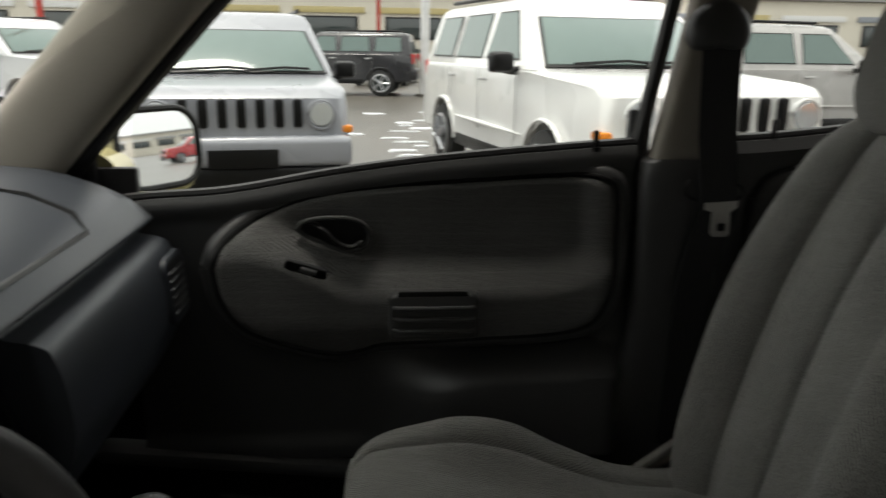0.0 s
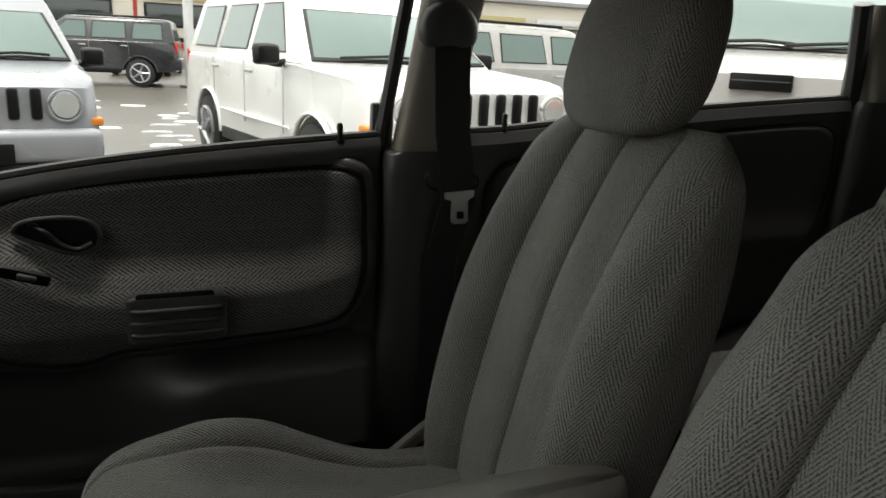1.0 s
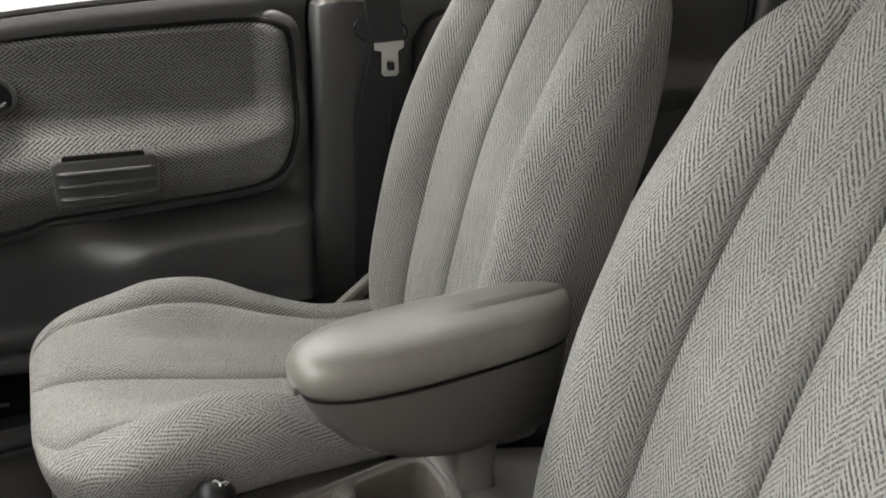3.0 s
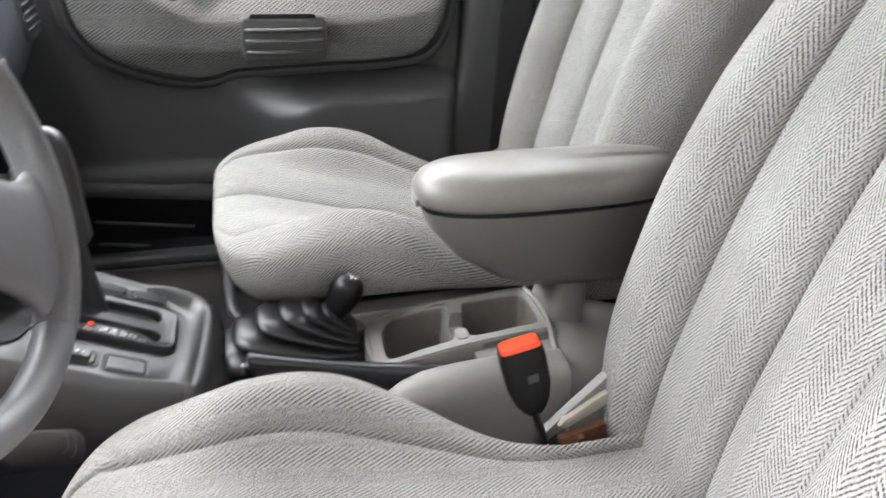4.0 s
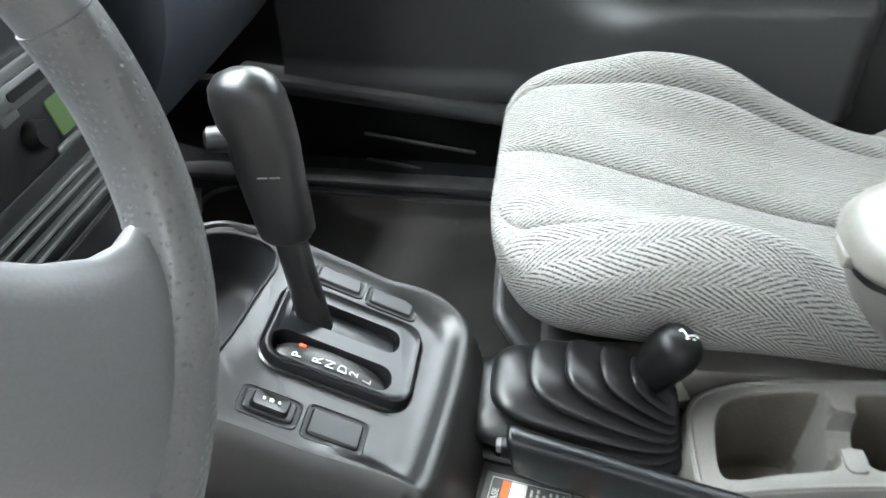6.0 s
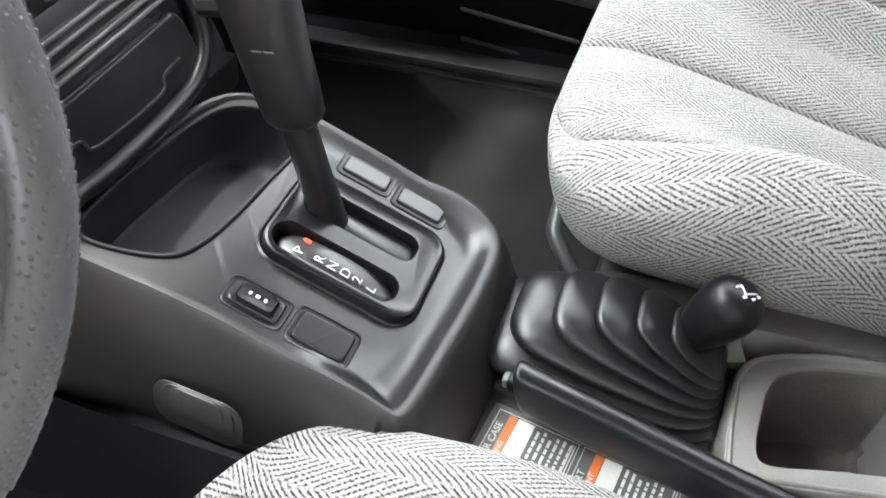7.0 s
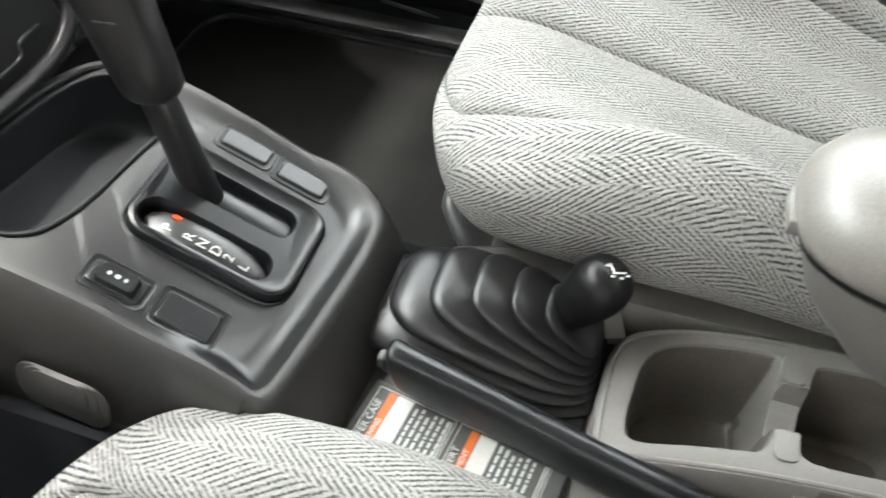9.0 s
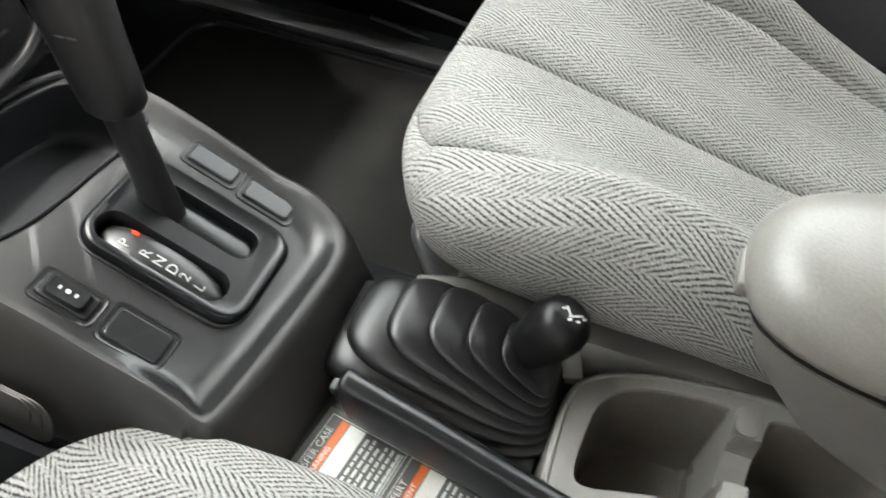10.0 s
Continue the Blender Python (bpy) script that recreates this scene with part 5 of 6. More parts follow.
def transfer_lever():
    t = thing("transfer_lever", (0.14, 0.042, 0.54), "black transfer lever in a ribbed rubber boot", "gear lever")
    hinge = Vector((0.240, 0.042, 0.550))
    ribs, steps = 6, 14
    rings = []
    for i in range(ribs * steps + 1):
        s = i / (ribs * steps)
        wave = abs(math.sin(math.pi * i / steps)) ** 0.75
        ang = radians(60 * s ** 0.95)
        size = 0.239 - 0.160 * s ** 0.90
        w = 0.061 - 0.040 * s ** 1.02
        deep = 0.0245 * (1 - 0.42 * s)
        along = Vector((-math.cos(ang), 0, math.sin(ang)))
        pts = []
        for j in range(56):
            c, q = sq(2 * math.pi * j / 56, 3.6)
            f = 0.5 - 0.5 * c
            far = 0.014 * s + (size - 0.014 * s) * f
            far += deep * (1 - wave) * (0.55 * (1 - f) ** 2 - f ** 1.5)
            side = (w - deep * 0.62 * (1 - wave)) * q
            pts.append(hinge + along * far + Vector((-0.004 * s, side, 0.030 * s * (1 - f) ** 1.4)))
        rings.append(pts)
    flange = [[Vector((hinge.x - 0.119 + (p.x - hinge.x + 0.119) * k, 0.042 + (p.y - 0.042) * k2, z)) for p in rings[steps // 2]] for k, k2, z in ((1.05, 1.07, 0.538), (1.05, 1.07, 0.5445), (1.0, 1.02, 0.5475), (0.965, 0.93, 0.5475))]
    part("boot_flange", loft(flange, cap=False), RUBBER, t)
    part("boot", loft(rings), RUBBER, t, "black ribbed rubber boot", sharp=85)
    base, top = Vector((0.182, 0.045, 0.580)), Vector((0.224, 0.052, 0.660))
    axis = (top - base).normalized()
    u = axis.cross(Vector((0, 1, 0))).normalized()
    v = axis.cross(u)

    def turned(rows, k=28):
        return loft([[base + axis * a + r * (math.cos(2 * math.pi * j / k) * u + math.sin(2 * math.pi * j / k) * v) for j in range(k)] for a, r in rows])
    part("collar", turned(((-0.032, 0.030), (-0.018, 0.0265), (-0.006, 0.0225), (0.0, 0.0205), (0.0035, 0.0205), (0.005, 0.0185), (0.0052, 0.013))), RUBBER, t)
    k = part("knob", turned(((-0.005, 0.0125), (0.010, 0.0130), (0.022, 0.0145), (0.034, 0.0170), (0.046, 0.0205), (0.058, 0.0232), (0.069, 0.0247), (0.078, 0.0245), (0.086, 0.0222), (0.092, 0.0180), (0.0955, 0.012), (0.0965, 0.005))), BLACK, t, sharp=70)
    cap = basis(base + axis * 0.0955, u, v) @ Matrix.Rotation(radians(35), 4, "Z")
    for x0, y0, w, h in ((-0.0075, 0.004, 0.0035, 0.0016), (0.0, 0.006, 0.0035, 0.0016), (0.0075, 0.004, 0.0035, 0.0016), (0.0, 0.0015, 0.014, 0.0013), (0.0055, -0.003, 0.0013, 0.008), (0.0085, -0.0055, 0.0040, 0.0014)):
        part("shift_mark", slab(rrect(w, h, 0.0004, 2, x0, y0), 0.0018, cap), WHITE, k)


transfer_lever()


def handbrake():
    h = thing("handbrake", (0.20, -0.045, 0.55), "black handbrake lever lowered beside the boot", "handbrake")
    path = curve([(0.080, -0.031, 0.585), (0.118, -0.034, 0.575), (0.165, -0.038, 0.566), (0.24, -0.050, 0.558), (0.30, -0.060, 0.554), (0.37, -0.069, 0.543)], 8)
    rings = []
    for i, p in enumerate(path):
        s = i / (len(path) - 1)
        hgt = 0.0250 + 0.0015 * math.sin(math.pi * min(1, s * 2.2)) - 0.002 * s
        wid = 0.0155 - 0.001 * s
        ring = []
        for j in range(24):
            c, q = sq(2 * math.pi * j / 24, 3.4)
            ring.append(p + Vector((-0.006 * q * (1 - s), wid * c * (1 - 0.22 * max(0.0, q)), hgt * q)))
        rings.append(ring)
    first = [[path[0] + (q - path[0]) * k + Vector((dx, 0, 0)) for q in rings[0]] for k, dx in ((0.72, -0.006), (0.90, -0.0045), (0.98, -0.002))]
    part("grip", loft(first + rings), PANEL, h, sharp=60)
    part("grip_end", loft([[path[0] + Vector((dx, r * sq(2 * math.pi * j / 20, 3)[0], 0.001 + 1.25 * r * sq(2 * math.pi * j / 20, 3)[1])) for j in range(20)] for dx, r in ((-0.002, 0.0085), (-0.012, 0.0082), (-0.0145, 0.0070))]), BLACK, h)
    part("release_button", loft([[path[0] + Vector((dx, r * sq(2 * math.pi * j / 20, 4)[0], 0.003 + 1.1 * r * sq(2 * math.pi * j / 20, 4)[1])) for j in range(20)] for dx, r in ((-0.010, 0.0056), (-0.0175, 0.0056), (-0.0190, 0.0046), (-0.0186, 0.0030))]), VINYL, h, "grey release button")


handbrake()


def cup_console():
    c = thing("cup_holder", (0.38, 0.02, 0.54), "warm grey two-cup holder console", "cup holder")

    def top(x, y, dz=0.0):
        return Vector((x, y, 0.572 + 0.08 * (x - 0.26) + dz))
    outer = [(q.x, q.y) for q in curve([(x, y, 0) for x, y in [(0.2375, -0.010), (0.2380, 0.027), (0.2415, 0.052), (0.254, 0.069), (0.285, 0.083), (0.33, 0.091), (0.40, 0.0955), (0.48, 0.0955), (0.502, 0.092), (0.5125, 0.080), (0.5145, 0.040), (0.5125, -0.010), (0.508, -0.030), (0.490, -0.030), (0.42, -0.0315), (0.35, -0.037), (0.28, -0.047), (0.252, -0.051), (0.240, -0.046), (0.2375, -0.010)]], 4)][:-1]
    mx, my = 0.376, 0.024

    def ring(k, kx, dz, floor=None):
        return [Vector((mx + (x - mx) * kx, my + (y - my) * k, floor)) if floor else top(mx + (x - mx) * kx, my + (y - my) * k, dz) for x, y in outer]
    block = loft([ring(1.16, 1.03, 0, 0.44), ring(1.10, 1.02, -0.03), ring(1.03, 1.008, -0.010), ring(1.005, 1.0, -0.003), ring(0.985, 0.995, -0.0006), ring(0.95, 0.985, 0.0)])

    def well(corners, floor):
        lined = [(q.x, q.y) for q in curve([(x, y, 0) for x, y in corners + corners[:1]], 5)][:-1]
        ax, ay = sum(x for x, y in lined) / len(lined), sum(y for x, y in lined) / len(lined)
        rows = [[Vector((ax + (x - ax) * k, ay + (y - ay) * k, z)) for x, y in lined] for z, k in ((floor, 0.80), (floor + 0.004, 0.88), (floor + 0.014, 0.93))]
        rows += [[top(ax + (x - ax) * k, ay + (y - ay) * k, dz) for x, y in lined] for dz, k in ((-0.012, 0.985), (-0.003, 1.0), (0.0005, 1.035), (0.02, 1.05))]
        return loft(rows)
    cups = [well([(0.263, 0.012), (0.266, 0.036), (0.276, 0.056), (0.297, 0.068), (0.33, 0.0745), (0.362, 0.0765), (0.372, 0.070), (0.3735, 0.040), (0.366, 0.0), (0.360, -0.012), (0.348, -0.0155), (0.31, -0.022), (0.278, -0.029), (0.265, -0.027), (0.2615, -0.012)], 0.470),
            well([(0.397, 0.064), (0.402, 0.073), (0.42, 0.0755), (0.470, 0.0755), (0.492, 0.072), (0.500, 0.060), (0.5005, 0.030), (0.4985, 0.0), (0.492, -0.009), (0.470, -0.010), (0.41, -0.0125), (0.394, -0.010), (0.389, 0.0), (0.392, 0.035)], 0.475)]
    cups.append(rbox((0.382, 0.0305, 0.582), (0.060, 0.042, 0.054), 0.010))
    body = cut(block, cups)
    # faces inside the wells: dusty brown, also darkened for the shade in there
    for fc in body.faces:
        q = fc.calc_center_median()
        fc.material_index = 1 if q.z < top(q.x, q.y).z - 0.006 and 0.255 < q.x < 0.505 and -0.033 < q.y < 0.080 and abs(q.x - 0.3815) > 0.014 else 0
    part("cup_body", body, [GREIGE, SHADED_WELL], c, sharp=35)
    # the divider dips between two rounded tabs
    part("divider_tab", loft([[top(0.3825 + 0.0105 * k * sq(2 * math.pi * j / 20, 3.2)[0], 0.066 + 0.015 * k * sq(2 * math.pi * j / 20, 3.2)[1], dz) for j in range(20)] for dz, k in ((-0.060, 0.85), (-0.02, 0.95), (-0.002, 1.0), (0.0018, 0.92), (0.0026, 0.7))]), GREIGE, c)
    part("divider_tab", loft([[top(0.3780 + 0.0105 * k * sq(2 * math.pi * j / 20, 3.2)[0], -0.004 + 0.014 * k * sq(2 * math.pi * j / 20, 3.2)[1], dz) for j in range(20)] for dz, k in ((-0.060, 0.85), (-0.02, 0.95), (-0.002, 1.0), (0.0018, 0.92), (0.0026, 0.7))]), GREIGE, c)
    rim = [top(x, y, 0.0) for x, y in [(mx + (x - mx) * 0.972, my + (y - my) * 0.93) for x, y in outer]]
    part("rim", tube(rim + rim[:1], 0.0022, 8), GREIGE, c)
    # rear deck falling away behind the cups, with the rim strip running down its flank
    deck = loft([[(x, y, z) for y, z in ((-0.150 - w, 0.44), (-0.135 - w, 0.50), (-0.105, h - 0.030), (-0.075, h - 0.008), (-0.03, h), (0.085, h), (0.105, h - 0.02), (0.112, 0.44))] for x, h, w in ((0.505, 0.583, 0.0), (0.53, 0.588, 0.0), (0.56, 0.583, 0.0), (0.62, 0.560, 0.01), (0.72, 0.53, 0.01))])
    part("tail_cover", deck, GREIGE, c, sharp=45)
    strip = curve([top(0.507, 0.085, 0.002), top(0.512, 0.035, 0.002), top(0.509, -0.02, 0.001), (0.506, -0.050, 0.580), (0.503, -0.085, 0.560), (0.501, -0.110, 0.530), (0.500, -0.125, 0.49)], 6)
    part("rim_strip", tube(strip, 0.0050, 10), GREIGE, c)
    stay = loft([[(0.545 + w * sq(2 * math.pi * j / 24, 4)[0] + sx, 0.035 + d * sq(2 * math.pi * j / 24, 4)[1], z) for j in range(24)] for z, w, d, sx in ((0.55, 0.040, 0.050, 0.0), (0.60, 0.032, 0.044, 0.0), (0.64, 0.030, 0.040, 0.006), (0.70, 0.030, 0.038, 0.012))])
    part("stay", stay, GREIGE, c)
    # trench for the handbrake and the smooth cover beside it
    part("trench", loft([[(x, y, z) for y, z in ((-0.080, 0.44), (-0.080, 0.535), (-0.040, 0.540), (-0.036, 0.44))] for x in (0.2315, 0.50)]), GREIGE, c)
    part("trench_shelf", loft([[(x, y, z + 0.05 * (x - 0.40)) for y, z in ((-0.064, 0.55), (-0.064, 0.568), (-0.060, 0.571), (-0.034, 0.571), (-0.030, 0.55))] for x in (0.388, 0.395, 0.51)]), GREIGE, c)
    rows = []
    for x, edge, h in ((0.234, -0.110, 0.546), (0.240, -0.098, 0.560), (0.250, -0.0905, 0.5675), (0.27, -0.0795, 0.5735), (0.30, -0.069, 0.5765), (0.35, -0.064, 0.580), (0.42, -0.064, 0.584), (0.48, -0.068, 0.587), (0.505, -0.072, 0.587)):
        rows.append([(x, edge + d, z) for d, z in ((0.001, 0.44), (0.001, h - 0.008), (-0.001, h - 0.002), (-0.006, h), (-0.022, h - 0.0005), (-0.036, h - 0.004), (-0.045, h - 0.013), (-0.051, h - 0.032), (-0.058, 0.44))])
    part("side_cover", loft(rows), GREIGE, c, "smooth grey cover beside the handbrake", sharp=60)
    far = loft([[(x, 0.104 + w, z) for w, z in ((-0.006, 0.44), (-0.006, h - 0.006), (-0.002, h), (0.030, h + 0.001), (0.040, h - 0.008), (0.044, 0.44))] for x, h in ((0.07, 0.540), (0.12, 0.560), (0.20, 0.567), (0.44, 0.572), (0.55, 0.573))])
    part("side_cover", far, GREIGE, c)
    part("corner_bracket", rbox((0.232, 0.078, 0.556), (0.028, 0.030, 0.012), 0.003, pose(0, 0, 0, 0, 0, 18)), GREIGE, c)


cup_console()


def armrest():
    a = thing("armrest", (0.48, 0.035, 0.62), "grey vinyl armrest box between the front seats", "armrest")
    m = pose(0.50, 0.028, 0.0, 0, 0, 3)

    def ring(z, x0, x1, half, e=3.2, k=48):
        out = []
        for j in range(k):
            c, s = sq(2 * math.pi * j / k, e)
            u = (x0 + x1) / 2 + (x1 - x0) / 2 * c
            out.append(m @ Vector((u, half * s, z - 0.05 * (u - 0.0) * 0.35)))
        return out
    part("lid", loft([ring(z, x0, 0.19, w, e) for z, x0, w, e in ((0.789, -0.184, 0.062, 3.0), (0.791, -0.190, 0.066, 3.0), (0.799, -0.194, 0.069, 3.0), (0.811, -0.193, 0.0695, 3.0), (0.823, -0.186, 0.066, 3.0), (0.832, -0.172, 0.059, 3.0), (0.837, -0.148, 0.048, 3.0), (0.8395, -0.10, 0.030, 3.0), (0.840, -0.05, 0.012, 3.0))]), ARM_VINYL, a, "padded vinyl lid", sharp=80)
    part("seam", loft([ring(z, -0.186, 0.188, 0.062, 3.0) for z in (0.782, 0.791)]), BLACK, a)
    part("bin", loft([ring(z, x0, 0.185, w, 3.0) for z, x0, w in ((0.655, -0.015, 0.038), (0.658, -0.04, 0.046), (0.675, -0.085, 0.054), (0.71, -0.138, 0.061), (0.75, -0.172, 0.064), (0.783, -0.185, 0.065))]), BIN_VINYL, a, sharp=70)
    part("catch", rbox(m @ Vector((-0.190, 0.0, 0.796)), (0.012, 0.03, 0.012), 0.003), ARM_VINYL, a)


armrest()


def buckle():
    b = thing("belt_buckle", (0.40, -0.185, 0.58), "black belt buckle with a red release button beside the driver seat", "belt buckle")
    low, high = Vector((0.4235, -0.176, 0.585)), Vector((0.3985, -0.170, 0.676))
    ax = (high - low).normalized()
    u = Vector((1.0, -0.08, 0.2)) - ax * Vector((1.0, -0.08, 0.2)).dot(ax)
    u.normalize()
    v = ax.cross(u)
    m = Matrix(((u.x, v.x, ax.x, low.x), (u.y, v.y, ax.y, low.y), (u.z, v.z, ax.z, low.z), (0, 0, 0, 1)))
    L = (high - low).length
    part("housing", loft([[m @ Vector((w * sq(2 * math.pi * j / 24, 5)[0], d * sq(2 * math.pi * j / 24, 5)[1], z)) for j in range(24)] for z, w, d in ((-0.016, 0.010, 0.007), (-0.006, 0.017, 0.010), (0.010, 0.024, 0.013), (0.035, 0.029, 0.015), (L - 0.014, 0.0295, 0.0155), (L - 0.003, 0.0275, 0.0145))]), BLACK, b, sharp=60)
    part("release_button", loft([[m @ Vector((w * sq(2 * math.pi * j / 24, 6)[0], d * sq(2 * math.pi * j / 24, 6)[1], z)) for j in range(24)] for z, w, d in ((L - 0.008, 0.0262, 0.0135), (L + 0.001, 0.0258, 0.0130), (L + 0.0035, 0.0235, 0.0110))]), RED, b, "bright red release button")
    part("housing_mark", slab(rrect(0.014, 0.012, 0.001, 2, 0.006, 0.0), 0.0003, m @ Matrix.Translation((0, -0.0152, 0.048)) @ Matrix.Rotation(radians(90), 4, "X")), DARK, b)
    part("stalk", tube([m @ Vector((0, 0, -0.01)), m @ Vector((0.003, 0, -0.06)), (0.450, -0.17, 0.46)], 0.011, 10, flat=0.5), BLACK, b)


buckle()


def hinge_trim():
    h = thing("seat_hinge_trim", (0.50, -0.17, 0.55), "grey seat hinge cover with a rusty bracket beside the driver seat", "hinge cover")
    part("cover", slab([(-0.010, -0.038), (0.075, 0.050), (0.135, 0.095), (0.140, 0.075), (0.085, 0.028), (0.004, -0.046)], 0.014, basis((0.455, -0.152, 0.548), (1, 0, 0), (0, 0, 1)), 0.003), GREIGE, h)
    part("inner_cover", slab([(0.0, -0.004), (0.048, 0.030), (0.110, 0.060), (0.112, 0.036), (0.052, 0.008), (0.004, -0.020), (-0.006, -0.014)], 0.012, basis((0.475, -0.162, 0.545), (1, 0, 0), (0, 0, 1)), 0.004), PILLAR, h)
    rust = mat("rusty_steel", (0.12, 0.05, 0.025), 0.8, vary=0.6, blotch=60.0)
    part("bracket", rbox((0.510, -0.170, 0.506), (0.075, 0.012, 0.030), 0.004, pose(0, 0, 0, 0, -14, 0)), rust, h, "rusty steel bracket")
    part("bracket_bolt", tube([(0.500, -0.176, 0.508), (0.500, -0.184, 0.508)], [0.009, 0.008], 6), rust, h)
    part("anchor_plate", rbox((0.515, -0.165, 0.475), (0.11, 0.02, 0.06), 0.006), BLACK, h)


hinge_trim()


def far_hinge_trim():
    h = thing("seat_hinge_trim", (0.59, 0.55, 0.56), "pale grey hinge cover beside the passenger seat", "hinge cover")
    flat = basis((0, 0.552, 0), (1, 0, 0), (0, 0, 1))
    part("cover", slab([(0.532, 0.592), (0.545, 0.604), (0.640, 0.674), (0.648, 0.660), (0.556, 0.592), (0.540, 0.582)], 0.016, flat, 0.004), GREIGE, h)
    part("inner_cover", slab([(0.560, 0.584), (0.576, 0.606), (0.640, 0.648), (0.646, 0.626), (0.585, 0.588), (0.570, 0.576)], 0.012, flat @ Matrix.Translation((0, 0, -0.014)), 0.004), PILLAR, h)
    part("anchor_plate", rbox((0.60, 0.556, 0.565), (0.13, 0.02, 0.05), 0.006), BLACK, h)


far_hinge_trim()


def steering_wheel():
    w = thing("steering_wheel", (-0.13, -0.36, 1.0), "grey leather steering wheel with a padded hub", "steering wheel")
    a, b = radians(16.5), radians(-9.8)
    n = Vector((math.cos(a) * math.cos(b), math.cos(a) * math.sin(b), math.sin(a)))
    m = basis((-0.130, -0.360, 1.003), Vector((0, 0, 1)).cross(n), n.cross(Vector((0, 0, 1)).cross(n)))
    R = 0.175

    def arc(a0, a1, r, name, material, k=40):
        rings = []
        for i in range(k + 1):
            t = radians(a0 + (a1 - a0) * i / k)
            o = Vector((R * math.cos(t), R * math.sin(t), 0))
            d = Vector((math.cos(t), math.sin(t), 0))
            rings.append([m @ (o + r * (math.cos(2 * math.pi * j / 18) * d * 0.95 + math.sin(2 * math.pi * j / 18) * Vector((0, 0, 1)) * 1.08)) for j in range(18)])
        return part(name, loft(rings), material, w)
    for a0, a1 in ((-67, 12), (114, 193)):
        g = arc(a0, a1, 0.0168, "grip", LEATHER)
        for t in [radians(a0 + 2 + (a1 - a0 - 4) * i / 46) for i in range(47)]:
            o = Vector(((R + 0.0150) * math.cos(t), (R + 0.0150) * math.sin(t), 0.006))
            d = Vector((-math.sin(t), math.cos(t), 0.35)).normalized() * 0.0022
            part("stitch", tube([m @ (o - d), m @ (o + d)], 0.0009, 5), HUB, g)
    arc(12, 114, 0.0158, "rim", HUB)
    arc(193, 293, 0.0158, "rim", HUB)
    for ang in (-42, 170):
        d = Vector((math.cos(radians(ang)), math.sin(radians(ang)), 0))
        q = Vector((-d.y, d.x, 0))
        rings = []
        for t, wid, z0, th in ((-0.005, 0.036, -0.030, 0.012), (0.035, 0.044, -0.016, 0.019), (0.070, 0.045, -0.010, 0.018), (0.105, 0.045, -0.006, 0.016), (0.130, 0.049, -0.004, 0.0145), (0.148, 0.057, -0.003, 0.0135), (0.160, 0.067, -0.002, 0.012), (0.169, 0.076, -0.001, 0.009), (0.174, 0.080, 0.0, 0.005)):
            rings.append([m @ (d * t + q * wid * sq(2 * math.pi * j / 24, 2.8)[0] + Vector((0, 0, z0 + th * sq(2 * math.pi * j / 24, 2.8)[1])) - d * 0.6 * max(0.0, wid - 0.045) * abs(sq(2 * math.pi * j / 24, 2.8)[0]) ** 2) for j in range(24)])
        part("spoke", loft(rings), HUB, w, sharp=60)
    rings = []
    shape = [(-0.075, 0.70), (-0.04, 0.92), (-0.012, 1.0), (0.002, 0.99), (0.012, 0.95)] + [(0.012 + 0.017 * math.sqrt(1 - ((0.95 - 0.05 * q) / 0.95) ** 2), 0.95 - 0.05 * q) for q in range(1, 19)]
    for z, k in shape:
        ring = []
        for j in range(72):
            c, s = sq(2 * math.pi * j / 72, 2.5)
            u, v = 0.066 * k * c, 0.078 * k * s
            fold = 0.0017 * math.cos(2 * math.pi * (v + 0.004) / 0.027) * ease(0.012, 0.004, v) * ease(-0.062, -0.052, v) * ease(0.96, 0.85, k) if z > 0.011 else 0.0
            dip = -0.0028 * ease(0.014, 0.019, v) * ease(0.060, 0.055, v) * ease(0.050, 0.045, abs(u)) if z > 0.011 else 0.0
            ring.append(m @ Vector((-0.030 + u, -0.008 + v, z + fold + dip)))
        rings.append(ring)
    hub = part("airbag_hub", loft(rings), HUB, w, "smooth grey airbag hub", sharp=70)
    for k in range(7):
        part("embossed_mark", slab(rrect(0.0035 if k != 3 else 0.0016, 0.0085, 0.0006, 2, -0.055 + 0.0062 * k + (0.004 if k > 2 else 0.0), -0.030), 0.0008, m @ Matrix.Translation((0, 0, 0.0260)), 0.0002), HUB, hub)
    part("column", tube([m @ Vector((0, -0.01, -0.06)), m @ Vector((0, -0.03, -0.30))], 0.05, 20), DARK, w)
    part("ignition_lock", tube([m @ Vector((0.062, -0.035, -0.13)), m @ Vector((0.085, -0.035, -0.13))], 0.014, 16), STEEL, w, "bright ignition lock ring")


steering_wheel()


def rear_seat():
    s = thing("rear_seat", (1.6, 0, 0.6), "grey herringbone cloth rear bench", "rear seat")
    for name, m, wide, tall, thick in (("bench", pose(1.35, 0, 0.66, 0, 94, 0), 0.58, 0.27, 0.09), ("backrest", pose(1.74, 0, 0.97, 0, 18, 0), 0.58, 0.36, 0.085)):
        b = loft([[m @ Vector((d, wide * k * sq(2 * math.pi * j / 64, 2.7)[0], tall * k * sq(2 * math.pi * j / 64, 2.7)[1])) for j in range(64)] for d, k in ((-thick, 0.70), (-thick * 0.94, 0.84), (-thick * 0.75, 0.93), (-thick * 0.3, 0.99), (0.0, 1.0), (thick * 0.8, 0.97), (thick, 0.9))])
        uvl = b.loops.layers.uv.new("UVMap")
        for fc in b.faces:
            for lp in fc.loops:
                lp[uvl].uv = (lp.vert.co.y + 0.5 * lp.vert.co.x, lp.vert.co.z)
        part(name, b, CLOTH, s, sharp=70)


rear_seat()


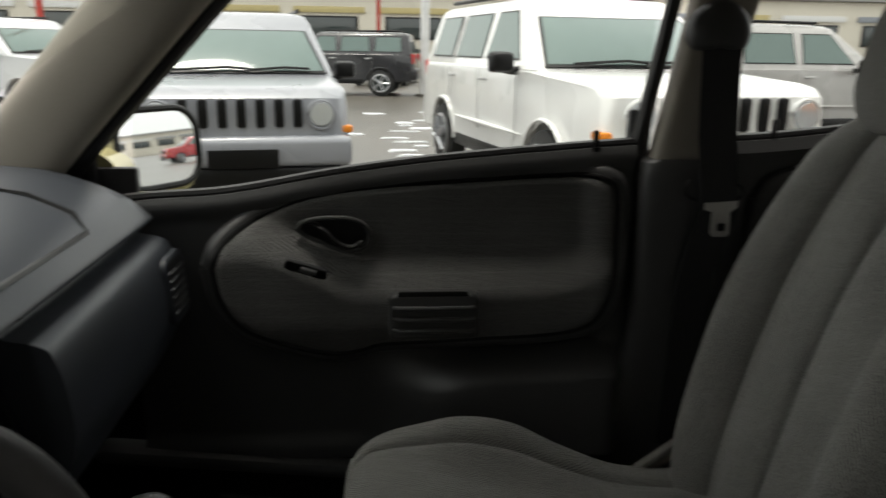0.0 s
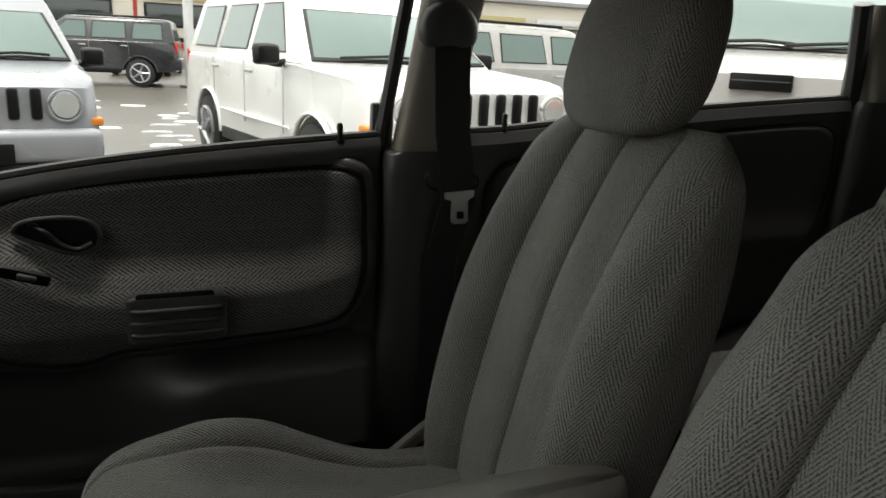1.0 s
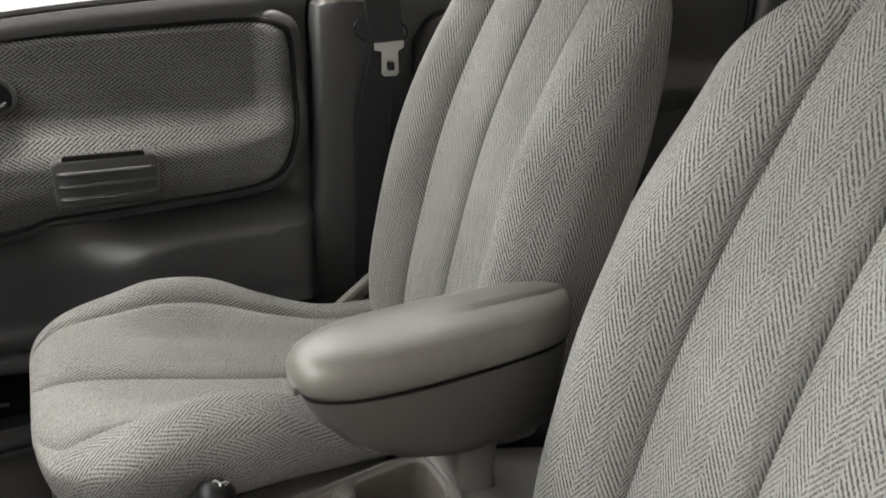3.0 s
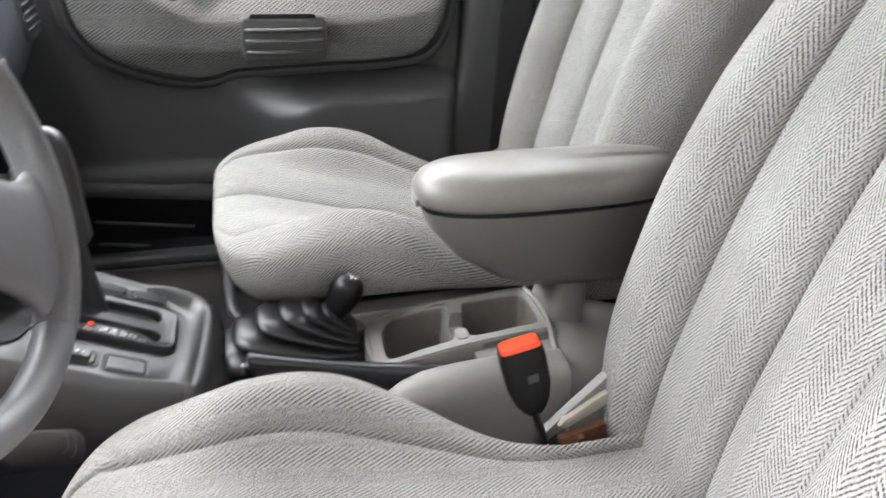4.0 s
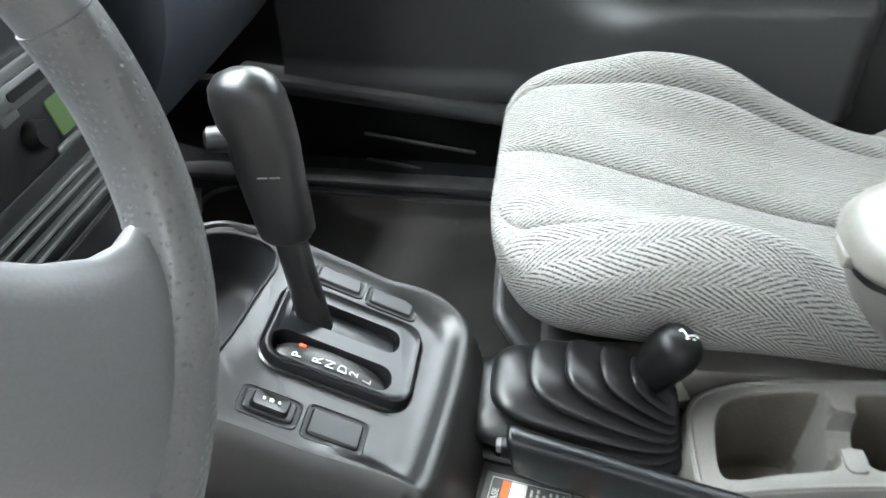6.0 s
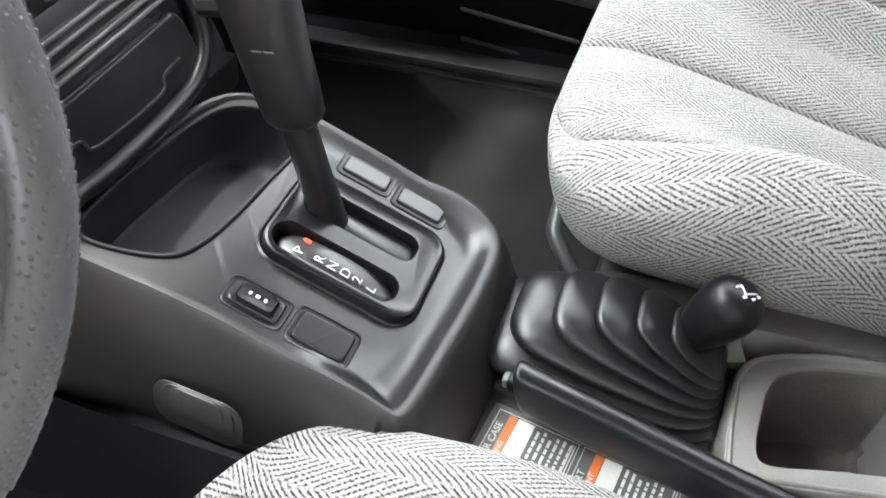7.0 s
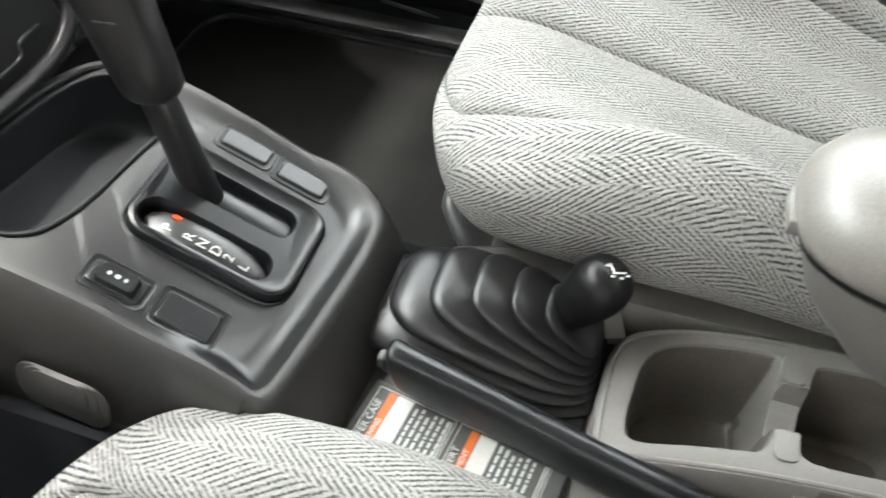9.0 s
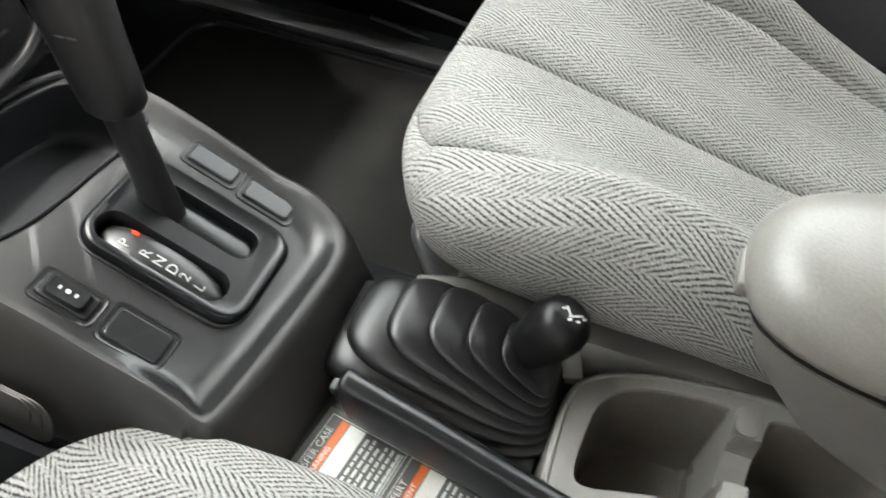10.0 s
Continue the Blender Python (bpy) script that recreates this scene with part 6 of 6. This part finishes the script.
def door_mirror():
    d = thing("door_mirror", (-0.35, 0.80, 1.06), "gold painted door mirror with a black edge", "door mirror")
    n = Vector((0.80, -0.58, 0.08)).normalized()
    up = Vector((0.0, 0, 1))
    m = basis((-0.345, 0.865, 1.145), up.cross(n), n.cross(up.cross(n)))
    gold = mat("gold_paint", (0.36, 0.33, 0.16), 0.3, 0.2, coat=0.8, bump=0.0)
    outline = rrect(0.185, 0.150, 0.052, 8)
    rings = [[m @ Vector((u * k - 0.010 * q, v * k - 0.007 * q, z)) for u, v in outline] for z, k, q in ((-0.095, 0.45, 1), (-0.085, 0.68, 1), (-0.05, 1.00, 1), (-0.01, 1.14, 1), (0.002, 1.14, 1), (0.006, 1.08, 0.5))]
    part("housing", loft(rings), gold, d)
    part("edge", tube([m @ Vector((u * 1.01, v * 1.01, 0.006)) for u, v in outline + outline[:1]], 0.007, 8), BLACK, d)
    mirror = bpy.data.materials.new("mirror_glass")
    mirror.use_nodes = True
    b = mirror.node_tree.nodes["Principled BSDF"]
    b.inputs["Metallic"].default_value, b.inputs["Roughness"].default_value, b.inputs["Base Color"].default_value = 1.0, 0.02, (0.85, 0.87, 0.88, 1)
    part("glass", slab([(u * 0.97, v * 0.97) for u, v in outline], 0.003, m @ Matrix.Translation((0, 0, 0.004))), mirror, d, smooth=False)
    part("arm", tube([m @ Vector((-0.08, -0.03, -0.04)), (-0.43, 0.73, 1.10)], [0.05, 0.06], 16), gold, d)


door_mirror()


# ---- outside ----
ASPHALT = mat("wet_asphalt", (0.090, 0.081, 0.069), 0.35, vary=0.3, bump=0.5, fine=60.0, blotch=0.35)
SNOW = mat("snow", (0.8, 0.82, 0.85), 0.8, bump=0.4, fine=40.0)
TYRE = mat("tyre_rubber", (0.02, 0.02, 0.02), 0.8)
RIM = mat("alloy", (0.5, 0.5, 0.52), 0.3, 0.9, bump=0.0)
CAR_GLASS = mat("tinted_car_glass", (0.13, 0.18, 0.17), 0.06, vary=0.05, bump=0.0, spec=0.5)
DARK_GLASS = mat("dark_car_glass", (0.03, 0.04, 0.04), 0.06, vary=0.05, bump=0.0, spec=0.8)
LENS = mat("clear_lens", (0.6, 0.62, 0.64), 0.12, 0.3, bump=0.0)
GAP = mat("panel_gap_grey", (0.45, 0.45, 0.45), 0.6, bump=0.0)
AMBER = mat("amber_lens", (0.8, 0.25, 0.03), 0.2, bump=0.0)
TAIL = mat("red_lens", (0.6, 0.02, 0.02), 0.2, bump=0.0)


def paint(name, col):
    return mat(name, col, 0.28, vary=0.04, bump=0.0, coat=0.7, blotch=1.5)


ground = bmesh.new()
bmesh.ops.create_grid(ground, x_segments=40, y_segments=40, size=300.0)
for v in ground.verts:
    v.co.z = GROUND
tagged(part("ground", ground, ASPHALT), "wet brown asphalt car park with melting snow", "ground", kind="structure")


def suv(at, heading, body, label, size=1.0, slots=True):
    """A boxy off-roader: heading is the angle of its nose from -y towards +x, in degrees."""
    m = Matrix.Translation((at[0], at[1], GROUND)) @ Matrix.Rotation(radians(heading), 4, "Z") @ Matrix.Scale(size, 4)
    c = thing("parked_car", m.translation, label, "car", "parked cars")

    def put(bm, name, material, parent=c, lab="", **kw):
        bm.transform(m)
        return part(name, bm, material, parent, lab, **kw)
    # nose towards -y; half length 2.2, half width 0.87
    side = [(-2.12, 0.40), (-2.19, 0.50), (-2.20, 0.72), (-2.17, 0.96), (-2.10, 1.02), (-1.95, 1.045), (-1.30, 1.085), (-1.05, 1.10), (0.5, 1.11), (2.05, 1.11), (2.14, 1.07), (2.19, 0.9), (2.20, 0.55), (2.12, 0.38)]
    rings = []
    for x, k, q in ((-0.876, 0.945, 0.90), (-0.868, 0.962, 0.93), (-0.84, 0.980, 0.965), (-0.78, 0.993, 0.988), (-0.62, 1.0, 1.0), (0.62, 1.0, 1.0), (0.78, 0.993, 0.988), (0.84, 0.980, 0.965), (0.868, 0.962, 0.93), (0.876, 0.945, 0.90)):
        rings.append([(x * (1 - 0.035 * max(0, (z - 0.6) / 0.5) - 0.05 * max(0.0, (-1.6 - y) / 0.6)), y * k, 0.74 + (z - 0.74) * q) for y, z in side])
    arches = []
    for y in (-1.34, 1.29):
        for sx in (1, -1):
            cyl = bmesh.new()
            bmesh.ops.create_cone(cyl, cap_ends=True, segments=28, radius1=0.395, radius2=0.395, depth=0.40)
            cyl.transform(Matrix.Translation((sx * 0.85, y, 0.345)) @ Matrix.Rotation(radians(90), 4, "Y"))
            arches.append(cyl)
    put(cut(loft(rings), arches), "body", body, sharp=32)
    cab = []
    for z, w, y0, y1 in ((1.085, 0.835, -1.12, 2.12), (1.10, 0.832, -1.10, 2.12), (1.56, 0.685, -0.47, 2.02), (1.61, 0.655, -0.41, 1.98), (1.64, 0.60, -0.33, 1.92), (1.655, 0.50, -0.2, 1.8)):
        cab.append([(w * u, (y0 + y1) / 2 + (y1 - y0) / 2 * v, z) for u, v in ((-1, -0.97), (-0.96, -1), (0.96, -1), (1, -0.97), (1, 0.97), (0.96, 1), (-0.96, 1), (-1, 0.97))])
    put(loft(cab), "cabin", body, sharp=50)
    glazing = basis((0, -1.118, 1.095), (1, 0, 0), (0, 0.70, 0.51))
    w = put(slab([(-0.775, 0.015), (0.775, 0.015), (0.635, 0.655), (-0.635, 0.655)], 0.010, glazing, 0.004), "windscreen", BLACK)
    put(slab([(-0.745, 0.045), (0.745, 0.045), (0.612, 0.635), (-0.612, 0.635)], 0.014, glazing, 0.004), "glass_sheet", CAR_GLASS, w)
    put(tube([(-0.55, -1.125, 1.135), (-0.1, -1.09, 1.16), (0.1, -1.105, 1.145)], 0.012, 6), "wiper", BLACK)
    put(tube([(0.05, -1.125, 1.135), (0.40, -1.09, 1.16), (0.62, -1.105, 1.15)], 0.012, 6), "wiper", BLACK)
    for s in (1, -1):
        for y0, y1 in ((-0.72, 0.10), (0.20, 1.00), (1.12, 1.85)):
            q = [(y0, 1.15), (y1, 1.15), (y1 - 0.02, 1.54), (max(y0 + 0.03, -0.36), 1.54)]
            w = put(loft([[(s * (0.835 - (z - 1.09) * 0.31 + off), y, z) for y, z in q] for off in (-0.012, 0.005)]), "side_window", BLACK)
            cy, cz = sum(y for y, z in q) / 4, sum(z for y, z in q) / 4
            put(loft([[(s * (0.835 - (z - 1.09) * 0.31 + off), y, z) for y, z in [(cy + (y - cy) * 0.95, cz + (z - cz) * 0.93) for y, z in q]] for off in (-0.012, 0.008)]), "glass_sheet", CAR_GLASS, w)
        h = put(loft([[(s * (0.985 + wx * sq(2 * math.pi * j / 20, 5)[0]), -0.76 + dy, 1.135 + wz * sq(2 * math.pi * j / 20, 5)[1]) for j in range(20)] for dy, wx, wz in ((-0.055, 0.05, 0.04), (-0.045, 0.08, 0.062), (-0.015, 0.095, 0.076), (0.045, 0.098, 0.080), (0.05, 0.085, 0.07))]), "wing_mirror", BLACK)
        put(tube([(s * 0.82, -0.72, 1.075), (s * 0.90, -0.74, 1.07), (s * 0.96, -0.75, 1.08)], [0.035, 0.03, 0.03], 10), "mirror_arm", BLACK, h)
        for y in (-1.34, 1.29):
            arc = [(s * (0.868 - 0.01 * abs(math.cos(a))), y + 0.405 * math.cos(a), 0.345 + 0.405 * math.sin(a)) for a in [math.pi * (0.02 + 0.96 * j / 18) for j in range(19)]]
            put(tube(arc, 0.022, 8, flat=0.7), "wheel_arch", body)
        put(tube([(s * 0.874, -0.92, 0.60), (s * 0.878, 0.0, 0.60), (s * 0.876, 0.86, 0.60)], [0.008, 0.022, 0.008], 8), "side_moulding", body)
        for y in (0.0, 0.95):
            put(rbox((s * 0.882, y, 0.98), (0.03, 0.16, 0.03), 0.01), "door_handle", GAP)
        for y in (-0.78, 0.15, 1.05):
            put(rbox((s * 0.868, y, 0.80), (0.010, 0.003, 0.52), 0.001), "door_gap", GAP)
        put(rbox((s * 0.84, -0.02, 0.38), (0.06, 1.75, 0.12), 0.02), "sill_cladding", BLACK)
        lamp = bmesh.new()
        bmesh.ops.create_cone(lamp, cap_ends=True, segments=28, radius1=0.105, radius2=0.085, depth=0.05)
        lamp.transform(Matrix.Translation((s * 0.60, -2.205, 0.84)) @ Matrix.Rotation(radians(90), 4, "X"))
        h = put(lamp, "headlight", LENS)
        put(tube([(s * 0.60 + 0.108 * math.cos(a), -2.212, 0.84 + 0.108 * math.sin(a)) for a in [2 * math.pi * j / 24 for j in range(25)]], 0.012, 6), "lamp_ring", body, h)
        put(rbox((s * 0.80, -2.10, 0.72), (0.10, 0.14, 0.06), 0.02), "turn_signal", AMBER)
        put(rbox((s * 0.77, 2.16, 0.98), (0.12, 0.06, 0.26), 0.02), "tail_light", TAIL)
        for y in (-1.34, 1.29):
            w = put(tube([(s * 0.70, y, 0.34), (s * 0.72, y, 0.34), (s * 0.86, y, 0.34), (s * 0.88, y, 0.34)], [0.30, 0.34, 0.34, 0.31], 28), "wheel", TYRE)
            put(tube([(s * 0.87, y, 0.34), (s * 0.886, y, 0.34)], [0.22, 0.21], 24), "hub_disc", DARK_GLASS, w)
            put(tube([(s * 0.888, y + 0.225 * math.cos(a), 0.34 + 0.225 * math.sin(a)) for a in [2 * math.pi * j / 24 for j in range(25)]], 0.018, 6), "rim_flange", RIM, w)
            for k in range(5):
                a = 2 * math.pi * k / 5
                put(tube([(s * 0.888, y, 0.34), (s * 0.89, y + 0.21 * math.cos(a), 0.34 + 0.21 * math.sin(a))], [0.055, 0.04], 6, flat=0.5), "rim_spoke", RIM, w)
    if not slots:
        put(rbox((0, -2.195, 0.925), (0.30, 0.05, 0.085), 0.008), "grille_opening", BLACK)
        put(rbox((0, -2.222, 0.930), (0.27, 0.01, 0.008), 0.002), "grille_bar", DARK)
    for k in range(7 if slots else 0):
        put(rbox((-0.42 + 0.14 * k, -2.205, 0.85), (0.072, 0.05, 0.22), 0.022), "grille_slot", BLACK)
    put(rbox((0, -2.20, 0.56), (1.66, 0.16, 0.24), 0.06, seg=4), "front_bumper", body)
    put(rbox((0, -2.24, 0.36), (1.50, 0.10, 0.18), 0.04), "lower_grille", BLACK)
    put(rbox((0, 2.20, 0.58), (1.68, 0.16, 0.30), 0.06, seg=4), "rear_bumper", body)
    put(slab([(-0.6, 0.0), (0.6, 0.0), (0.54, 0.40), (-0.54, 0.40)], 0.01, basis((0, 2.11, 1.14), (-1, 0, 0), (0, -0.25, 1))), "rear_window", DARK_GLASS)
    put(rbox((0, -2.31, 0.52), (0.52, 0.02, 0.14), 0.005), "plate_holder", BLACK)
    for s in (1, -1):
        put(tube([(s * 0.60, -0.2, 1.68), (s * 0.60, 1.8, 1.69)], 0.02, 8), "roof_rail", BLACK)
    return c


suv((-1.30, 6.95), 10.5, paint("silver_paint", (0.30, 0.31, 0.34)), "silver boxy off-roader with a slotted grille, parked nose on", 0.955)
suv((1.905, 6.42), 11.2, paint("white_paint", (0.80, 0.80, 0.79)), "white boxy off-roader with a slotted grille, parked nose on", 1.045)
suv((-1.1, 20.8), -98, paint("black_paint", (0.012, 0.012, 0.015)), "black off-roader with alloy wheels across the car park")
suv((5.6, 9.9), 100, paint("pale_grey_paint", (0.36, 0.35, 0.34)), "pale grey off-roader parked side on")
suv((5.93, 5.12), -47, paint("champagne_paint", (0.50, 0.48, 0.47)), "tall champagne coloured off-roader with a dark grille opening", 1.28, False)
suv((52.0, 4.6), -12, paint("red_paint", (0.35, 0.01, 0.015)), "dark red off-roader parked far behind")
suv((0.3, 27.0), 170, paint("white_van_paint", (0.75, 0.75, 0.75)), "white vehicle far across the car park")
suv((-6.2, 13.0), 60, paint("pale_silver_paint", (0.55, 0.56, 0.58)), "pale silver car at the end of the row")


# unseen wall, added to block sky light from the open driver side
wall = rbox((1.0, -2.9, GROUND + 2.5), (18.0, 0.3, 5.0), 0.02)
tagged(part("wall_light_block", wall, mat("dark_blocking_wall", (0.09, 0.088, 0.085), 0.85, vary=0.2, bump=0.4, fine=80.0, blotch=1.2)), "unseen dark wall added to block light on the driver side", "wall", kind="structure")


def post(at, r, h, col, label):
    p = thing("sign_post", (at[0], at[1], GROUND), label, "post")
    part("pole", tube([(at[0], at[1], GROUND), (at[0], at[1], GROUND + h)], r, 12), mat("post_paint", col, 0.5), p)
    part("foot", tube([(at[0], at[1], GROUND), (at[0], at[1], GROUND + 0.06)], r * 2.2, 12), ASPHALT, p)


post((-5.9, 13.6), 0.06, 5.0, (0.4, 0.03, 0.02), "red painted steel post in the car park")
post((0.0, 23.0), 0.06, 5.0, (0.4, 0.03, 0.02), "thin red steel post in the car park")
post((1.25, 20.0), 0.12, 6.0, (0.7, 0.7, 0.7), "white lamp post in the car park")


def building(y, x0, x1, turn, label):
    b = thing("building", (0, 0, GROUND), label, "building")
    wall = mat("pale_plaster_wall", (0.62, 0.58, 0.50), 0.8, vary=0.1, blotch=0.6)
    m = Matrix.Rotation(radians(turn), 4, "Z")

    def put(bm, name, material, parent=b):
        bm.transform(m)
        return part(name, bm, material, parent)
    put(rbox(((x0 + x1) / 2, y + 4, 2.2 + GROUND), (x1 - x0, 8, 4.4), 0.05), "wall", wall)
    put(rbox(((x0 + x1) / 2, y + 4, 4.55 + GROUND), (x1 - x0 + 1, 9, 0.3), 0.05), "roof", mat("grey_roof", (0.3, 0.3, 0.3)))
    n = int((x1 - x0) / 5.0)
    for k in range(n):
        x = x0 + 3 + 5.0 * k
        w = put(rbox((x, y - 0.02, 2.35 + GROUND), (3.4, 0.1, 1.3), 0.02), "window", BLACK)
        put(rbox((x, y - 0.08, 2.35 + GROUND), (3.1, 0.05, 1.1), 0.01), "pane", DARK_GLASS, w)
        put(rbox((x, y - 0.10, 3.35 + GROUND), (4.2, 0.12, 0.35), 0.02), "sign_band", mat("sign_band_paint", random.choice([(0.7, 0.7, 0.7), (0.5, 0.42, 0.2), (0.25, 0.27, 0.3)]), 0.5))
    return b


building(46, -26, 40, 0, "low pale commercial building with dark windows")
building(170, -60, 60, -90, "long low building behind the car park")


def snow_patch(at, size):
    bm = bmesh.new()
    bmesh.ops.create_circle(bm, cap_ends=True, segments=18, radius=1.0)
    for v in bm.verts:
        k = 0.6 + 0.5 * noise.noise((v.co.x * 2 + at[0] * 3, v.co.y * 2 + at[1], 0.3))
        v.co.x *= size[0] * k
        v.co.y *= size[1] * k
    ex = bmesh.ops.extrude_face_region(bm, geom=bm.faces[:])
    for g in ex["geom"]:
        if isinstance(g, bmesh.types.BMVert):
            g.co.z += 0.02
            g.co.x *= 0.9
            g.co.y *= 0.9
    bm.transform(Matrix.Translation((at[0], at[1], GROUND)))
    bmesh.ops.recalc_face_normals(bm, faces=bm.faces[:])
    return tagged(part("snow_patch", bm, SNOW), "thin patch of melting snow on asphalt", "snow", "snow patches")


for k in range(22):
    snow_patch((0.1 + 0.55 * random.uniform(-1, 1) * (1 + 0.05 * k), 6.2 + 0.45 * k), (random.uniform(0.15, 0.42), random.uniform(0.05, 0.14)))
